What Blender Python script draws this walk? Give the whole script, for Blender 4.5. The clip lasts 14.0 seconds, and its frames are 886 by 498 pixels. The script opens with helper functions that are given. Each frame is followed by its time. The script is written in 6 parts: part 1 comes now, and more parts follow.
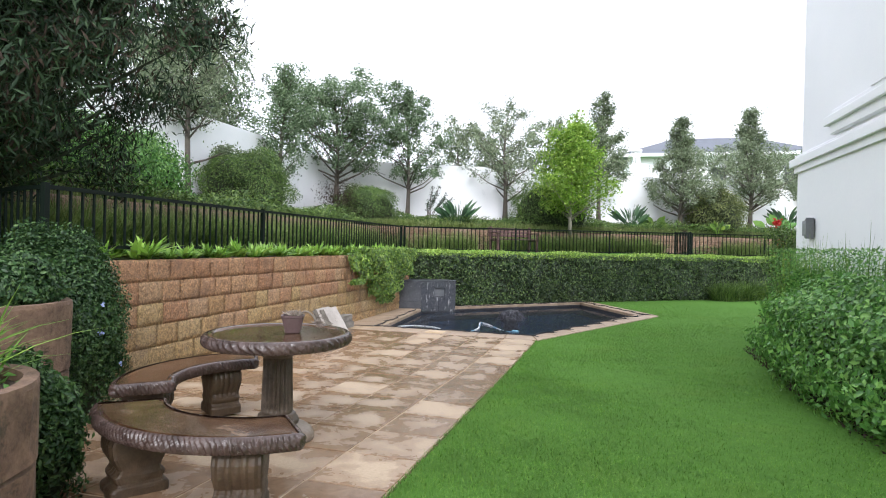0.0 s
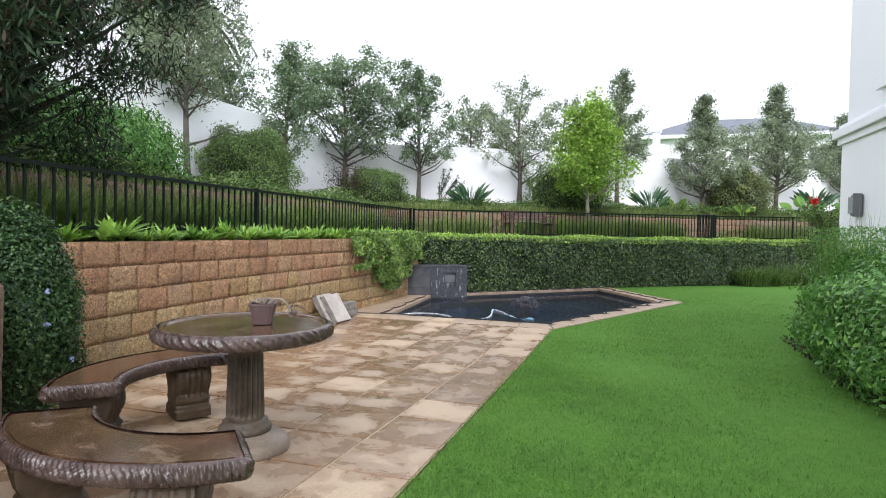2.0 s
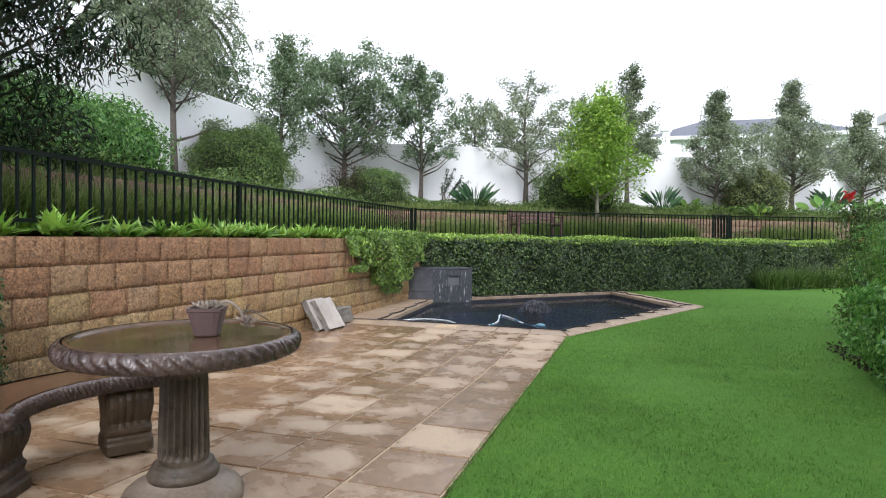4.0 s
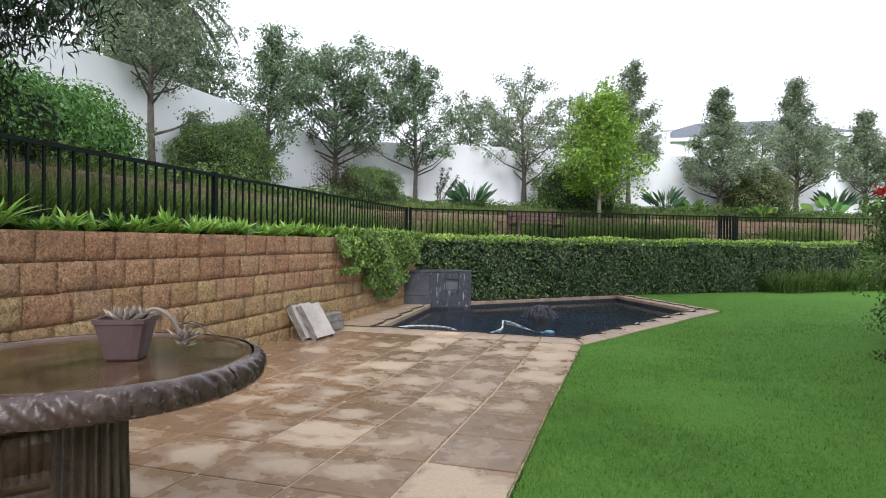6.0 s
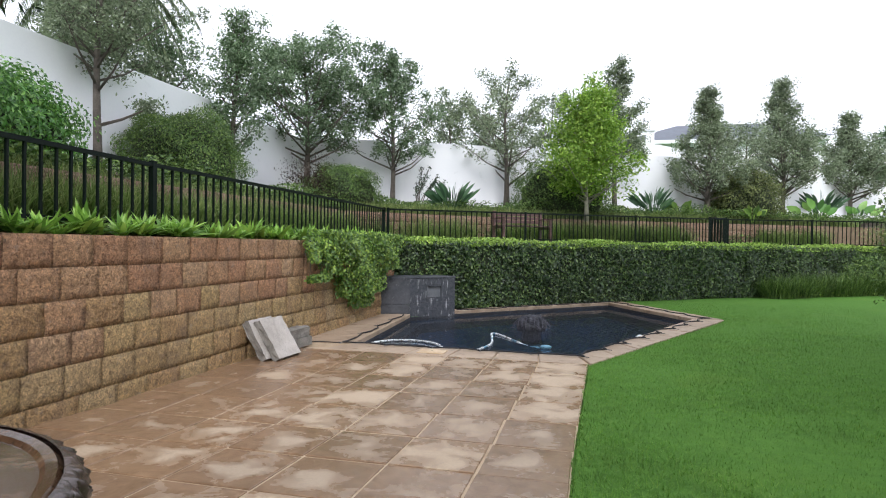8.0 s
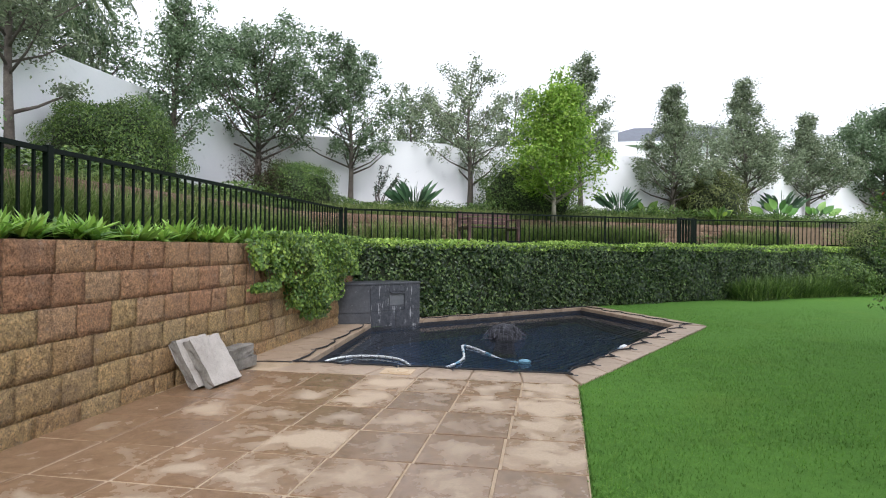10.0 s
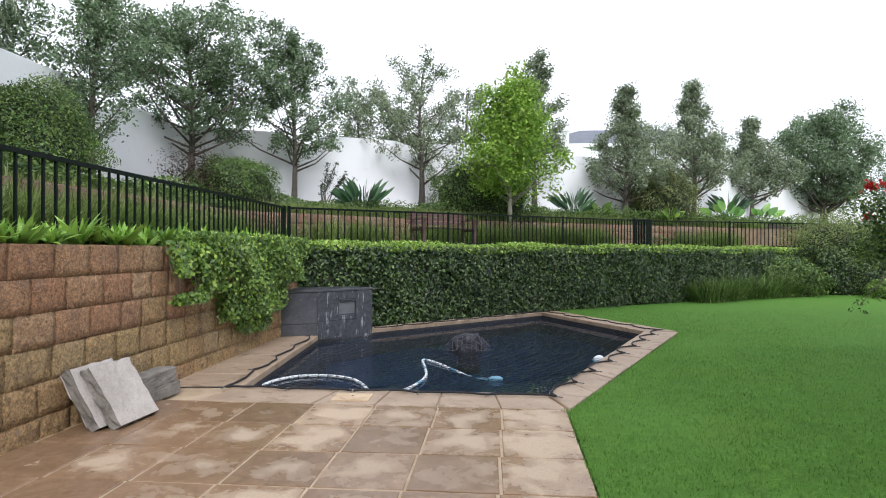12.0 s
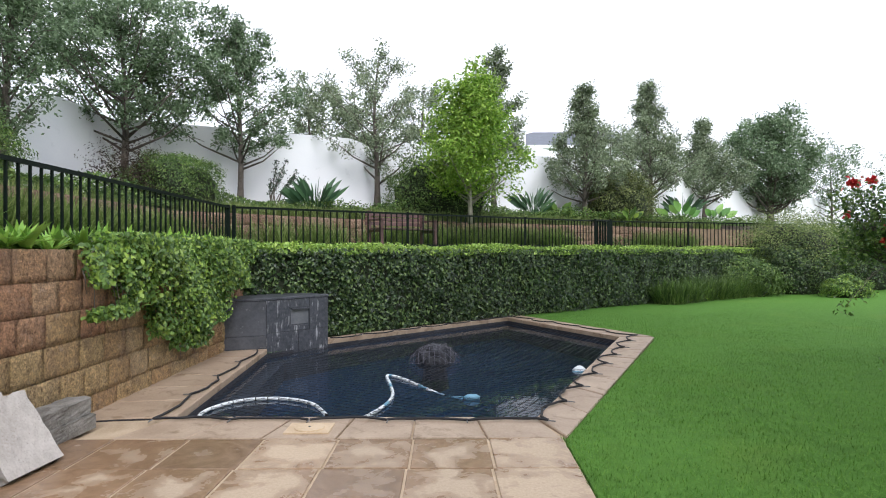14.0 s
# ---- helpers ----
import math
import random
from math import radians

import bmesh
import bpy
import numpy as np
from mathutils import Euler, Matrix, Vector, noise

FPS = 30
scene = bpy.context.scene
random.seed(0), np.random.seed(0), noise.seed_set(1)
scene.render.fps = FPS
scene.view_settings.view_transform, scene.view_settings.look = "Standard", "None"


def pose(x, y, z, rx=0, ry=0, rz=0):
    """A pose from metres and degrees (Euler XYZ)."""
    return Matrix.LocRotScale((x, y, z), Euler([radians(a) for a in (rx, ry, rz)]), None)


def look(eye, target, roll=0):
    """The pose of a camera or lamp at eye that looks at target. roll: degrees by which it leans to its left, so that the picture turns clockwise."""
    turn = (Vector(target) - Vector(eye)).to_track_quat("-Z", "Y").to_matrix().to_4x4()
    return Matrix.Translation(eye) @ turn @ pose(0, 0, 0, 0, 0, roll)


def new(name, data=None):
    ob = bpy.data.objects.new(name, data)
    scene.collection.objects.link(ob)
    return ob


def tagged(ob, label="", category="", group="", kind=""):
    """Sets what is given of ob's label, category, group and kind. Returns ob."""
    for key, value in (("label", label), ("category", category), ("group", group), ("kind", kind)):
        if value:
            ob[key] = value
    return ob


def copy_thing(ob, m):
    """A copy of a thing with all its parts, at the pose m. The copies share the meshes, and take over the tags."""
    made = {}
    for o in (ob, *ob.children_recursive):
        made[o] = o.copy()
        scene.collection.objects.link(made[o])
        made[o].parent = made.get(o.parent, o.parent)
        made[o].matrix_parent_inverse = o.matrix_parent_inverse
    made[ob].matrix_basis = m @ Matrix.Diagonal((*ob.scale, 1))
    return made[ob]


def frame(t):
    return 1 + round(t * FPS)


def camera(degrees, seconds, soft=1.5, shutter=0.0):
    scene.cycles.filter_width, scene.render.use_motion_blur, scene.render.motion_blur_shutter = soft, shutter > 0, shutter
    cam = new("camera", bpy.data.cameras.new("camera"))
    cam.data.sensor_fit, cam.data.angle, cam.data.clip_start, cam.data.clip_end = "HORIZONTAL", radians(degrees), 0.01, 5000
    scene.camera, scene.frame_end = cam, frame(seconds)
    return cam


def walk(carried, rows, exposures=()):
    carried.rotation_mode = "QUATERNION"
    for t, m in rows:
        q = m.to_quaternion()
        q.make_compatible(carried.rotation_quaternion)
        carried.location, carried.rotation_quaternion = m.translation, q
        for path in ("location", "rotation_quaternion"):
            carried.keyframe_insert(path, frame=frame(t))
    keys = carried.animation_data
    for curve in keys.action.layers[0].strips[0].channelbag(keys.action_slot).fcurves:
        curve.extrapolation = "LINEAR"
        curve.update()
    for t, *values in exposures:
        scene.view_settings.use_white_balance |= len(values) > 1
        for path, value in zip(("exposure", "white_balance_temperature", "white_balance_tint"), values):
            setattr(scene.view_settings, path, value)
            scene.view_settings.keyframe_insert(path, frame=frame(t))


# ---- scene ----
cam = camera(73.3, 14.0, soft=1.05)
SIZE = 1.1
PATH = [
    (0, (1.37, -8.641, 1.329), (0.851, -6.71, 1.319), 1.3),
    (0.5, (1.391, -8.486, 1.314), (0.862, -6.558, 1.271), 1.1),
    (1, (1.379, -8.331, 1.303), (0.836, -6.407, 1.239), 1.1),
    (1.5, (1.344, -8.18, 1.276), (0.789, -6.259, 1.216), 1.0),
    (2, (1.292, -8.014, 1.264), (0.726, -6.097, 1.208), 1.0),
    (2.5, (1.243, -7.822, 1.236), (0.67, -5.907, 1.185), 0.9),
    (3, (1.206, -7.642, 1.219), (0.624, -5.729, 1.172), 0.8),
    (5.5, (0.868, -6.795, 1.099), (0.305, -4.876, 1.073), 0.7),
    (6, (0.792, -6.621, 1.094), (0.238, -4.699, 1.071), 0.7),
    (6.5, (0.728, -6.403, 1.089), (0.186, -4.478, 1.07), 0.6),
    (7, (0.637, -6.168, 1.091), (0.113, -4.238, 1.073), 0.6),
    (9.3, (0.304, -5.256, 1.108), (-0.093, -3.296, 1.105), 0.5),
    (9.5, (0.284, -5.18, 1.108), (-0.098, -3.217, 1.105), 0.4),
    (10, (0.197, -4.959, 1.104), (-0.146, -2.988, 1.101), 0.4),
    (10.5, (0.134, -4.782, 1.109), (-0.165, -2.804, 1.108), 0.3),
    (11, (0.075, -4.604, 1.102), (-0.18, -2.62, 1.103), 0.3),
    (11.5, (0.003, -4.385, 1.109), (-0.204, -2.395, 1.111), 0.2),
    (12, (-0.061, -4.213, 1.111), (-0.224, -2.22, 1.115), 0.2),
    (12.5, (-0.12, -3.986, 1.106), (-0.24, -1.99, 1.113), 0.0),
    (13, (-0.156, -3.884, 1.112), (-0.234, -1.885, 1.117), 0.1),
    (13.5, (-0.198, -3.719, 1.103), (-0.237, -1.719, 1.114), -0.1),
    (14, (-0.252, -3.567, 1.11), (-0.253, -1.567, 1.122), -0.2),
]
walk(cam, [(t, look(Vector(eye) * SIZE, Vector(target) * SIZE, roll)) for t, eye, target, roll in PATH], exposures=[(0, 1.06, 6030, 14), (3, 0.96, 6030, 14), (6.5, 0.72, 6030, 14), (14, 0.75, 6030, 14)])

# ---- light ----
SUN_EL, SUN_AZ = 36.0, 158.0
world = bpy.data.worlds.new("overcast_sky")
scene.world = world
world.use_nodes = True
wn, wl = world.node_tree.nodes, world.node_tree.links
wn.clear()
sky = wn.new("ShaderNodeTexSky")
sky.sky_type, sky.sun_disc = "NISHITA", False
sky.sun_elevation, sky.sun_rotation = radians(SUN_EL), radians(SUN_AZ)
sky_level = wn.new("ShaderNodeVectorMath")
sky_level.operation = "SCALE"
sky_level.inputs["Scale"].default_value = 0.12
cloud_coord = wn.new("ShaderNodeTexCoord")
cloud_noise = wn.new("ShaderNodeTexNoise")
cloud_noise.inputs["Scale"].default_value = 1.6
cloud_noise.inputs["Detail"].default_value = 4
cloud_ramp = wn.new("ShaderNodeValToRGB")
cloud_ramp.color_ramp.elements[0].position, cloud_ramp.color_ramp.elements[1].position = 0.35, 0.7
cloud_ramp.color_ramp.elements[0].color = (0.90, 0.92, 0.95, 1)
cloud_ramp.color_ramp.elements[1].color = (1.0, 1.0, 1.0, 1)
cloud_mix = wn.new("ShaderNodeMixRGB")
cloud_mix.inputs["Fac"].default_value = 0.93
background = wn.new("ShaderNodeBackground")
background.inputs["Strength"].default_value = 1.0
world_out = wn.new("ShaderNodeOutputWorld")
wl.new(sky.outputs[0], sky_level.inputs[0])
wl.new(cloud_coord.outputs["Generated"], cloud_noise.inputs["Vector"])
wl.new(cloud_noise.outputs["Fac"], cloud_ramp.inputs["Fac"])
wl.new(sky_level.outputs[0], cloud_mix.inputs["Color1"])
wl.new(cloud_ramp.outputs["Color"], cloud_mix.inputs["Color2"])
wl.new(cloud_mix.outputs["Color"], background.inputs["Color"])
wl.new(background.outputs[0], world_out.inputs["Surface"])
sun_data = bpy.data.lights.new("sun", "SUN")
sun_data.energy, sun_data.angle, sun_data.color = 1.5, radians(32), (1.0, 0.97, 0.92)
sun = new("sun", sun_data)
sun.matrix_world = look((0, 0, 20), (20 * math.cos(radians(SUN_EL)) * math.sin(radians(SUN_AZ)) * -1, -20 * math.cos(radians(SUN_EL)) * math.cos(radians(SUN_AZ)), 20 - 20 * math.sin(radians(SUN_EL))))

# ---- materials ----
def material(name):
    m = bpy.data.materials.new(name)
    m.use_nodes = True
    nt = m.node_tree
    return m, nt.nodes, nt.links, nt.nodes["Principled BSDF"]


def noise_node(n, l, scale, detail=4.0, rough=0.6, coord=None, distortion=0.0):
    t = n.new("ShaderNodeTexNoise")
    t.inputs["Scale"].default_value = scale
    t.inputs["Detail"].default_value = detail
    t.inputs["Roughness"].default_value = rough
    t.inputs["Distortion"].default_value = distortion
    if coord:
        l.new(coord, t.inputs["Vector"])
    return t.outputs["Fac"]


def ramp(n, l, fac, stops):
    r = n.new("ShaderNodeValToRGB")
    while len(r.color_ramp.elements) < len(stops):
        r.color_ramp.elements.new(0.5)
    for e, (p, c) in zip(r.color_ramp.elements, stops):
        e.position = p
        e.color = (*c, 1) if len(c) == 3 else c
    l.new(fac, r.inputs["Fac"])
    return r.outputs["Color"]


def mix(n, l, fac, a, b, mode="MIX"):
    m = n.new("ShaderNodeMixRGB")
    m.blend_type = mode
    for sock, v in zip(m.inputs, (fac, a, b)):
        if isinstance(v, (int, float)):
            sock.default_value = v
        elif isinstance(v, tuple):
            sock.default_value = (*v, 1)
        else:
            l.new(v, sock)
    return m.outputs["Color"]


def math_node(n, l, op, a, b=0.0, clamp=False):
    m = n.new("ShaderNodeMath")
    m.operation, m.use_clamp = op, clamp
    for sock, v in zip(m.inputs, (a, b)):
        if isinstance(v, (int, float)):
            sock.default_value = v
        else:
            l.new(v, sock)
    return m.outputs[0]


def bump(n, l, bsdf, height, strength=0.5, distance=0.01):
    b = n.new("ShaderNodeBump")
    b.inputs["Strength"].default_value = strength
    b.inputs["Distance"].default_value = distance
    l.new(height, b.inputs["Height"])
    l.new(b.outputs["Normal"], bsdf.inputs["Normal"])


def position(n):
    return n.new("ShaderNodeNewGeometry").outputs["Position"]


def surface(name, dark, light, coarse=2.0, fine=40.0, rough=0.8, relief=0.4, depth=0.006, spots=None, metal=0.0, rough_var=0.12):
    """A weathered surface: coarse stains and fine grain between two colours, with relief."""
    m, n, l, bsdf = material(name)
    p = position(n)
    big, small = noise_node(n, l, coarse, 5, 0.6, p), noise_node(n, l, fine, 6, 0.7, p)
    both = math_node(n, l, "ADD", math_node(n, l, "MULTIPLY", big, 0.6), math_node(n, l, "MULTIPLY", small, 0.4))
    col = ramp(n, l, both, [(0.36, dark), (0.64, light)])
    if spots:
        s = noise_node(n, l, spots[1], 5, 0.7, p, 0.6)
        mask = ramp(n, l, s, [(spots[2], (0, 0, 0)), (spots[2] + 0.12, (1, 1, 1))])
        col = mix(n, l, mask, col, spots[0])
    l.new(col, bsdf.inputs["Base Color"])
    r = math_node(n, l, "ADD", math_node(n, l, "MULTIPLY", big, rough_var * 2), rough - rough_var)
    l.new(r, bsdf.inputs["Roughness"])
    bsdf.inputs["Metallic"].default_value = metal
    bump(n, l, bsdf, both, relief, depth)
    return m


def leaf_material(name, dark, mid, light, rough=0.5, through_light=0.25, gloss=0.4):
    """Foliage: every leaf its own shade, some light passing through."""
    m, n, l, bsdf = material(name)
    g = n.new("ShaderNodeNewGeometry")
    col = ramp(n, l, g.outputs["Random Per Island"], [(0.0, dark), (0.55, mid), (1.0, light)])
    patch = noise_node(n, l, 2.2, 3, 0.6, g.outputs["Position"])
    tone = ramp(n, l, patch, [(0.3, (0.72, 0.72, 0.74)), (0.7, (1.2, 1.2, 1.12))])
    col = mix(n, l, 1.0, col, tone, "MULTIPLY")
    l.new(col, bsdf.inputs["Base Color"])
    bsdf.inputs["Roughness"].default_value = rough
    bsdf.inputs["Specular IOR Level"].default_value = gloss
    tr = n.new("ShaderNodeBsdfTranslucent")
    l.new(col, tr.inputs["Color"])
    ms = n.new("ShaderNodeMixShader")
    ms.inputs[0].default_value = through_light
    l.new(bsdf.outputs[0], ms.inputs[1])
    l.new(tr.outputs[0], ms.inputs[2])
    l.new(ms.outputs[0], n["Material Output"].inputs["Surface"])
    return m


def paving_material():
    """Wet sandstone slabs, dark where rain lies and pale where the middle of a slab has dried."""
    m, n, l, bsdf = material("wet_sandstone")
    tc = n.new("ShaderNodeTexCoord").outputs["Object"]
    p = position(n)
    info = n.new("ShaderNodeObjectInfo").outputs["Random"]
    ln = n.new("ShaderNodeVectorMath")
    ln.operation = "LENGTH"
    l.new(tc, ln.inputs[0])
    blot = noise_node(n, l, 4.5, 5, 0.6, p, 0.5)
    grain = noise_node(n, l, 60, 6, 0.75, p)
    veins = noise_node(n, l, 7, 8, 0.65, p, 1.5)
    dry = math_node(n, l, "SUBTRACT", math_node(n, l, "ADD", math_node(n, l, "MULTIPLY", blot, 1.5), math_node(n, l, "MULTIPLY", info, 0.34)), math_node(n, l, "MULTIPLY", ln.outputs["Value"], 1.45))
    across = n.new("ShaderNodeSeparateXYZ")
    l.new(p, across.inputs[0])
    airing = math_node(n, l, "MINIMUM", math_node(n, l, "MULTIPLY", math_node(n, l, "ADD", across.outputs["X"], 1.5), 0.16), 0.06)
    dry = math_node(n, l, "ADD", dry, airing)
    edge = math_node(n, l, "ADD", dry, math_node(n, l, "MULTIPLY", noise_node(n, l, 22, 5, 0.7, p), 0.25))
    mask = ramp(n, l, edge, [(0.74, (0, 0, 0)), (0.98, (0.60, 0.60, 0.60)), (1.35, (1, 1, 1))])
    wet_col = ramp(n, l, veins, [(0.3, (0.20, 0.122, 0.068)), (0.7, (0.335, 0.218, 0.134))])
    dry_col = ramp(n, l, grain, [(0.3, (0.37, 0.28, 0.19)), (0.7, (0.50, 0.395, 0.285))])
    shade = ramp(n, l, info, [(0.0, (0.85, 0.84, 0.84)), (1.0, (1.12, 1.1, 1.06))])
    col = mix(n, l, 1.0, mix(n, l, mask, wet_col, dry_col), shade, "MULTIPLY")
    l.new(col, bsdf.inputs["Base Color"])
    l.new(ramp(n, l, mask, [(0.0, (0.2, 0.2, 0.2)), (1.0, (0.65, 0.65, 0.65))]), bsdf.inputs["Roughness"])
    bump(n, l, bsdf, math_node(n, l, "ADD", math_node(n, l, "MULTIPLY", veins, 0.7), math_node(n, l, "MULTIPLY", grain, 0.3)), 0.35, 0.008)
    return m


def block_material(name, tones):
    """Split-face concrete blocks, each its own tone."""
    m, n, l, bsdf = material(name)
    p = position(n)
    info = n.new("ShaderNodeObjectInfo").outputs["Random"]
    big, fine = noise_node(n, l, 3.0, 5, 0.6, p), noise_node(n, l, 55, 7, 0.75, p)
    base = ramp(n, l, info, [(i / (len(tones) - 1), c) for i, c in enumerate(tones)])
    tone = ramp(n, l, fine, [(0.36, (0.55, 0.52, 0.50)), (0.64, (1.25, 1.24, 1.22))])
    col = mix(n, l, 1.0, base, tone, "MULTIPLY")
    chips = noise_node(n, l, 26, 6, 0.75, p, 0.8)
    col = mix(n, l, 1.0, col, ramp(n, l, chips, [(0.36, (0.50, 0.47, 0.45)), (0.50, (0.98, 0.98, 0.98)), (0.66, (1.35, 1.33, 1.30))]), "MULTIPLY")
    col = mix(n, l, ramp(n, l, big, [(0.53, (0, 0, 0)), (0.72, (0.55, 0.55, 0.55))]), col, (0.19, 0.12, 0.085))
    pits = noise_node(n, l, 75, 4, 0.65, p)
    col = mix(n, l, ramp(n, l, pits, [(0.34, (0.85, 0.85, 0.85)), (0.43, (0, 0, 0))]), col, (0.10, 0.065, 0.045))
    pale = noise_node(n, l, 14, 5, 0.7, p)
    col = mix(n, l, ramp(n, l, pale, [(0.58, (0, 0, 0)), (0.72, (0.45, 0.45, 0.45))]), col, (0.55, 0.45, 0.36))
    l.new(col, bsdf.inputs["Base Color"])
    bsdf.inputs["Roughness"].default_value = 0.85
    bump(n, l, bsdf, math_node(n, l, "ADD", math_node(n, l, "ADD", fine, math_node(n, l, "MULTIPLY", pale, 1.4)), math_node(n, l, "MULTIPLY", chips, 1.6)), 1.0, 0.03)
    return m


def lawn_material():
    m, n, l, bsdf = material("mown_lawn")
    p = position(n)
    a, b, c = noise_node(n, l, 0.9, 4, 0.6, p), noise_node(n, l, 9, 5, 0.7, p), noise_node(n, l, 140, 5, 0.8, p)
    col = ramp(n, l, c, [(0.3, (0.066, 0.155, 0.025)), (0.7, (0.120, 0.262, 0.044))])
    col = mix(n, l, 1.0, col, ramp(n, l, b, [(0.3, (0.8, 0.82, 0.8)), (0.7, (1.15, 1.12, 1.1))]), "MULTIPLY")
    col = mix(n, l, ramp(n, l, a, [(0.55, (0, 0, 0)), (0.8, (0.4, 0.4, 0.4))]), col, (0.16, 0.24, 0.035))
    l.new(col, bsdf.inputs["Base Color"])
    bsdf.inputs["Roughness"].default_value = 0.9
    bsdf.inputs["Specular IOR Level"].default_value = 0.1
    bump(n, l, bsdf, c, 0.5, 0.012)
    return m


def water_material():
    m, n, l, bsdf = material("pool_water")
    p = position(n)
    bsdf.inputs["Base Color"].default_value = (0.42, 0.62, 0.85, 1)
    bsdf.inputs["Roughness"].default_value = 0.03
    bsdf.inputs["IOR"].default_value = 1.33
    bsdf.inputs["Transmission Weight"].default_value = 1.0
    bump(n, l, bsdf, noise_node(n, l, 3.5, 3, 0.5, p), 0.06, 0.02)
    return m


PAVING = paving_material()
BLOCK = block_material("rusty_split_block", [(0.53, 0.285, 0.155), (0.58, 0.335, 0.185), (0.61, 0.375, 0.205), (0.61, 0.405, 0.235)])
BLOCK_BUFF = block_material("buff_split_block", [(0.55, 0.345, 0.165), (0.60, 0.405, 0.195), (0.63, 0.45, 0.215), (0.62, 0.45, 0.25)])
BLOCK_TERRACE = block_material("dull_brown_terrace_block", [(0.27, 0.165, 0.115), (0.33, 0.215, 0.15), (0.36, 0.24, 0.165), (0.34, 0.25, 0.175)])
LAWN = lawn_material()
WATER = water_material()
COPING = surface("sandstone_coping", (0.30, 0.21, 0.14), (0.46, 0.35, 0.25), 3, 50, 0.5, 0.35, 0.006, ((0.22, 0.15, 0.09), 5, 0.55))
MORTAR = surface("pale_joint", (0.36, 0.26, 0.16), (0.54, 0.42, 0.29), 5, 80, 0.85, 0.5, 0.004)
# near-black green: inner shade painted on foliage cores, also the conifer's dark bark
TWIG_SHADE = surface("twig_and_core_shade", (0.014, 0.020, 0.009), (0.035, 0.046, 0.020), 6, 40, 0.95, 0.9, 0.03)
EARTH = surface("dark_soil", (0.035, 0.024, 0.016), (0.09, 0.065, 0.045), 3, 40, 0.95, 0.9, 0.03)
BLOCK_BACK = surface("shadow_joint", (0.12, 0.08, 0.05), (0.24, 0.165, 0.11), 4, 40, 0.95, 0.5, 0.01)
WHITE_WALL = surface("white_plaster", (0.83, 0.84, 0.86), (0.90, 0.90, 0.91), 0.6, 35, 0.85, 0.12, 0.004, ((0.70, 0.71, 0.72), 1.1, 0.62))
HOUSE_WHITE = surface("house_plaster", (0.84, 0.85, 0.87), (0.90, 0.90, 0.91), 0.5, 40, 0.8, 0.08, 0.003)
SLATE = surface("dark_slate", (0.030, 0.033, 0.040), (0.085, 0.088, 0.100), 4, 30, 0.45, 0.3, 0.004, ((0.24, 0.24, 0.25), 11, 0.62))
POOL_LINER = surface("black_pool_plaster", (0.010, 0.030, 0.062), (0.022, 0.056, 0.108), 1.2, 30, 0.7, 0.2, 0.004)
FENCE_PAINT = surface("black_metal_paint", (0.003, 0.007, 0.005), (0.007, 0.012, 0.009), 6, 60, 0.55, 0.15, 0.002)
FENCE_PAINT.node_tree.nodes["Principled BSDF"].inputs["Specular IOR Level"].default_value = 0.12
BARK = surface("grey_bark", (0.055, 0.045, 0.036), (0.17, 0.145, 0.12), 6, 45, 0.9, 0.9, 0.02)
PALE_BARK = surface("pale_bark", (0.16, 0.14, 0.11), (0.33, 0.30, 0.25), 6, 45, 0.85, 0.6, 0.01)
CONCRETE = surface("wet_cast_stone", (0.055, 0.036, 0.024), (0.15, 0.105, 0.07), 3.5, 45, 0.5, 0.5, 0.005, ((0.20, 0.15, 0.105), 8, 0.62), 0.0, 0.15)
CONCRETE_PALE = surface("dry_cast_stone", (0.048, 0.034, 0.023), (0.135, 0.104, 0.076), 4, 45, 0.55, 0.6, 0.006, ((0.04, 0.028, 0.018), 6, 0.53))
FOOT_STONE = surface("pale_worn_foot_stone", (0.16, 0.12, 0.09), (0.32, 0.26, 0.20), 4, 45, 0.5, 0.5, 0.005, ((0.10, 0.075, 0.05), 5, 0.58))
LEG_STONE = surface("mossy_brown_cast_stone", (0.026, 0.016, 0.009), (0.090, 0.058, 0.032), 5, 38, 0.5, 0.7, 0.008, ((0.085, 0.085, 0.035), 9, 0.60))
CONCRETE_WET = surface("glossy_wet_stone", (0.040, 0.020, 0.010), (0.125, 0.070, 0.038), 7, 34, 0.14, 0.15, 0.004, ((0.17, 0.115, 0.075), 6, 0.55), 0.0, 0.10)
# pale spots paint the wet ridges' highlights into the dark rim colour
RIM = surface("glint_spotted_rim", (0.034, 0.021, 0.017), (0.100, 0.066, 0.056), 8, 45, 0.24, 0.5, 0.006, ((0.30, 0.26, 0.25), 55, 0.60))
POT_CLAY = surface("mauve_plastic_pot", (0.095, 0.058, 0.056), (0.14, 0.092, 0.09), 5, 60, 0.45, 0.1, 0.002)
SLAB_PALE = surface("broken_concrete", (0.34, 0.305, 0.27), (0.56, 0.515, 0.47), 5, 70, 0.9, 0.9, 0.012, ((0.20, 0.175, 0.15), 85, 0.58))
SLAB_GREY = surface("rough_aggregate", (0.11, 0.10, 0.085), (0.30, 0.28, 0.25), 8, 60, 0.9, 0.9, 0.015)
ROOF = surface("grey_slate_roof", (0.075, 0.085, 0.105), (0.14, 0.155, 0.185), 1.5, 12, 0.6, 0.4, 0.02)
BENCH_WOOD = surface("maroon_stained_wood", (0.070, 0.034, 0.031), (0.15, 0.082, 0.075), 5, 60, 0.5, 0.3, 0.003)
PLASTIC_WHITE = surface("white_hose_plastic", (0.62, 0.66, 0.68), (0.80, 0.83, 0.84), 5, 60, 0.35, 0.05, 0.001)
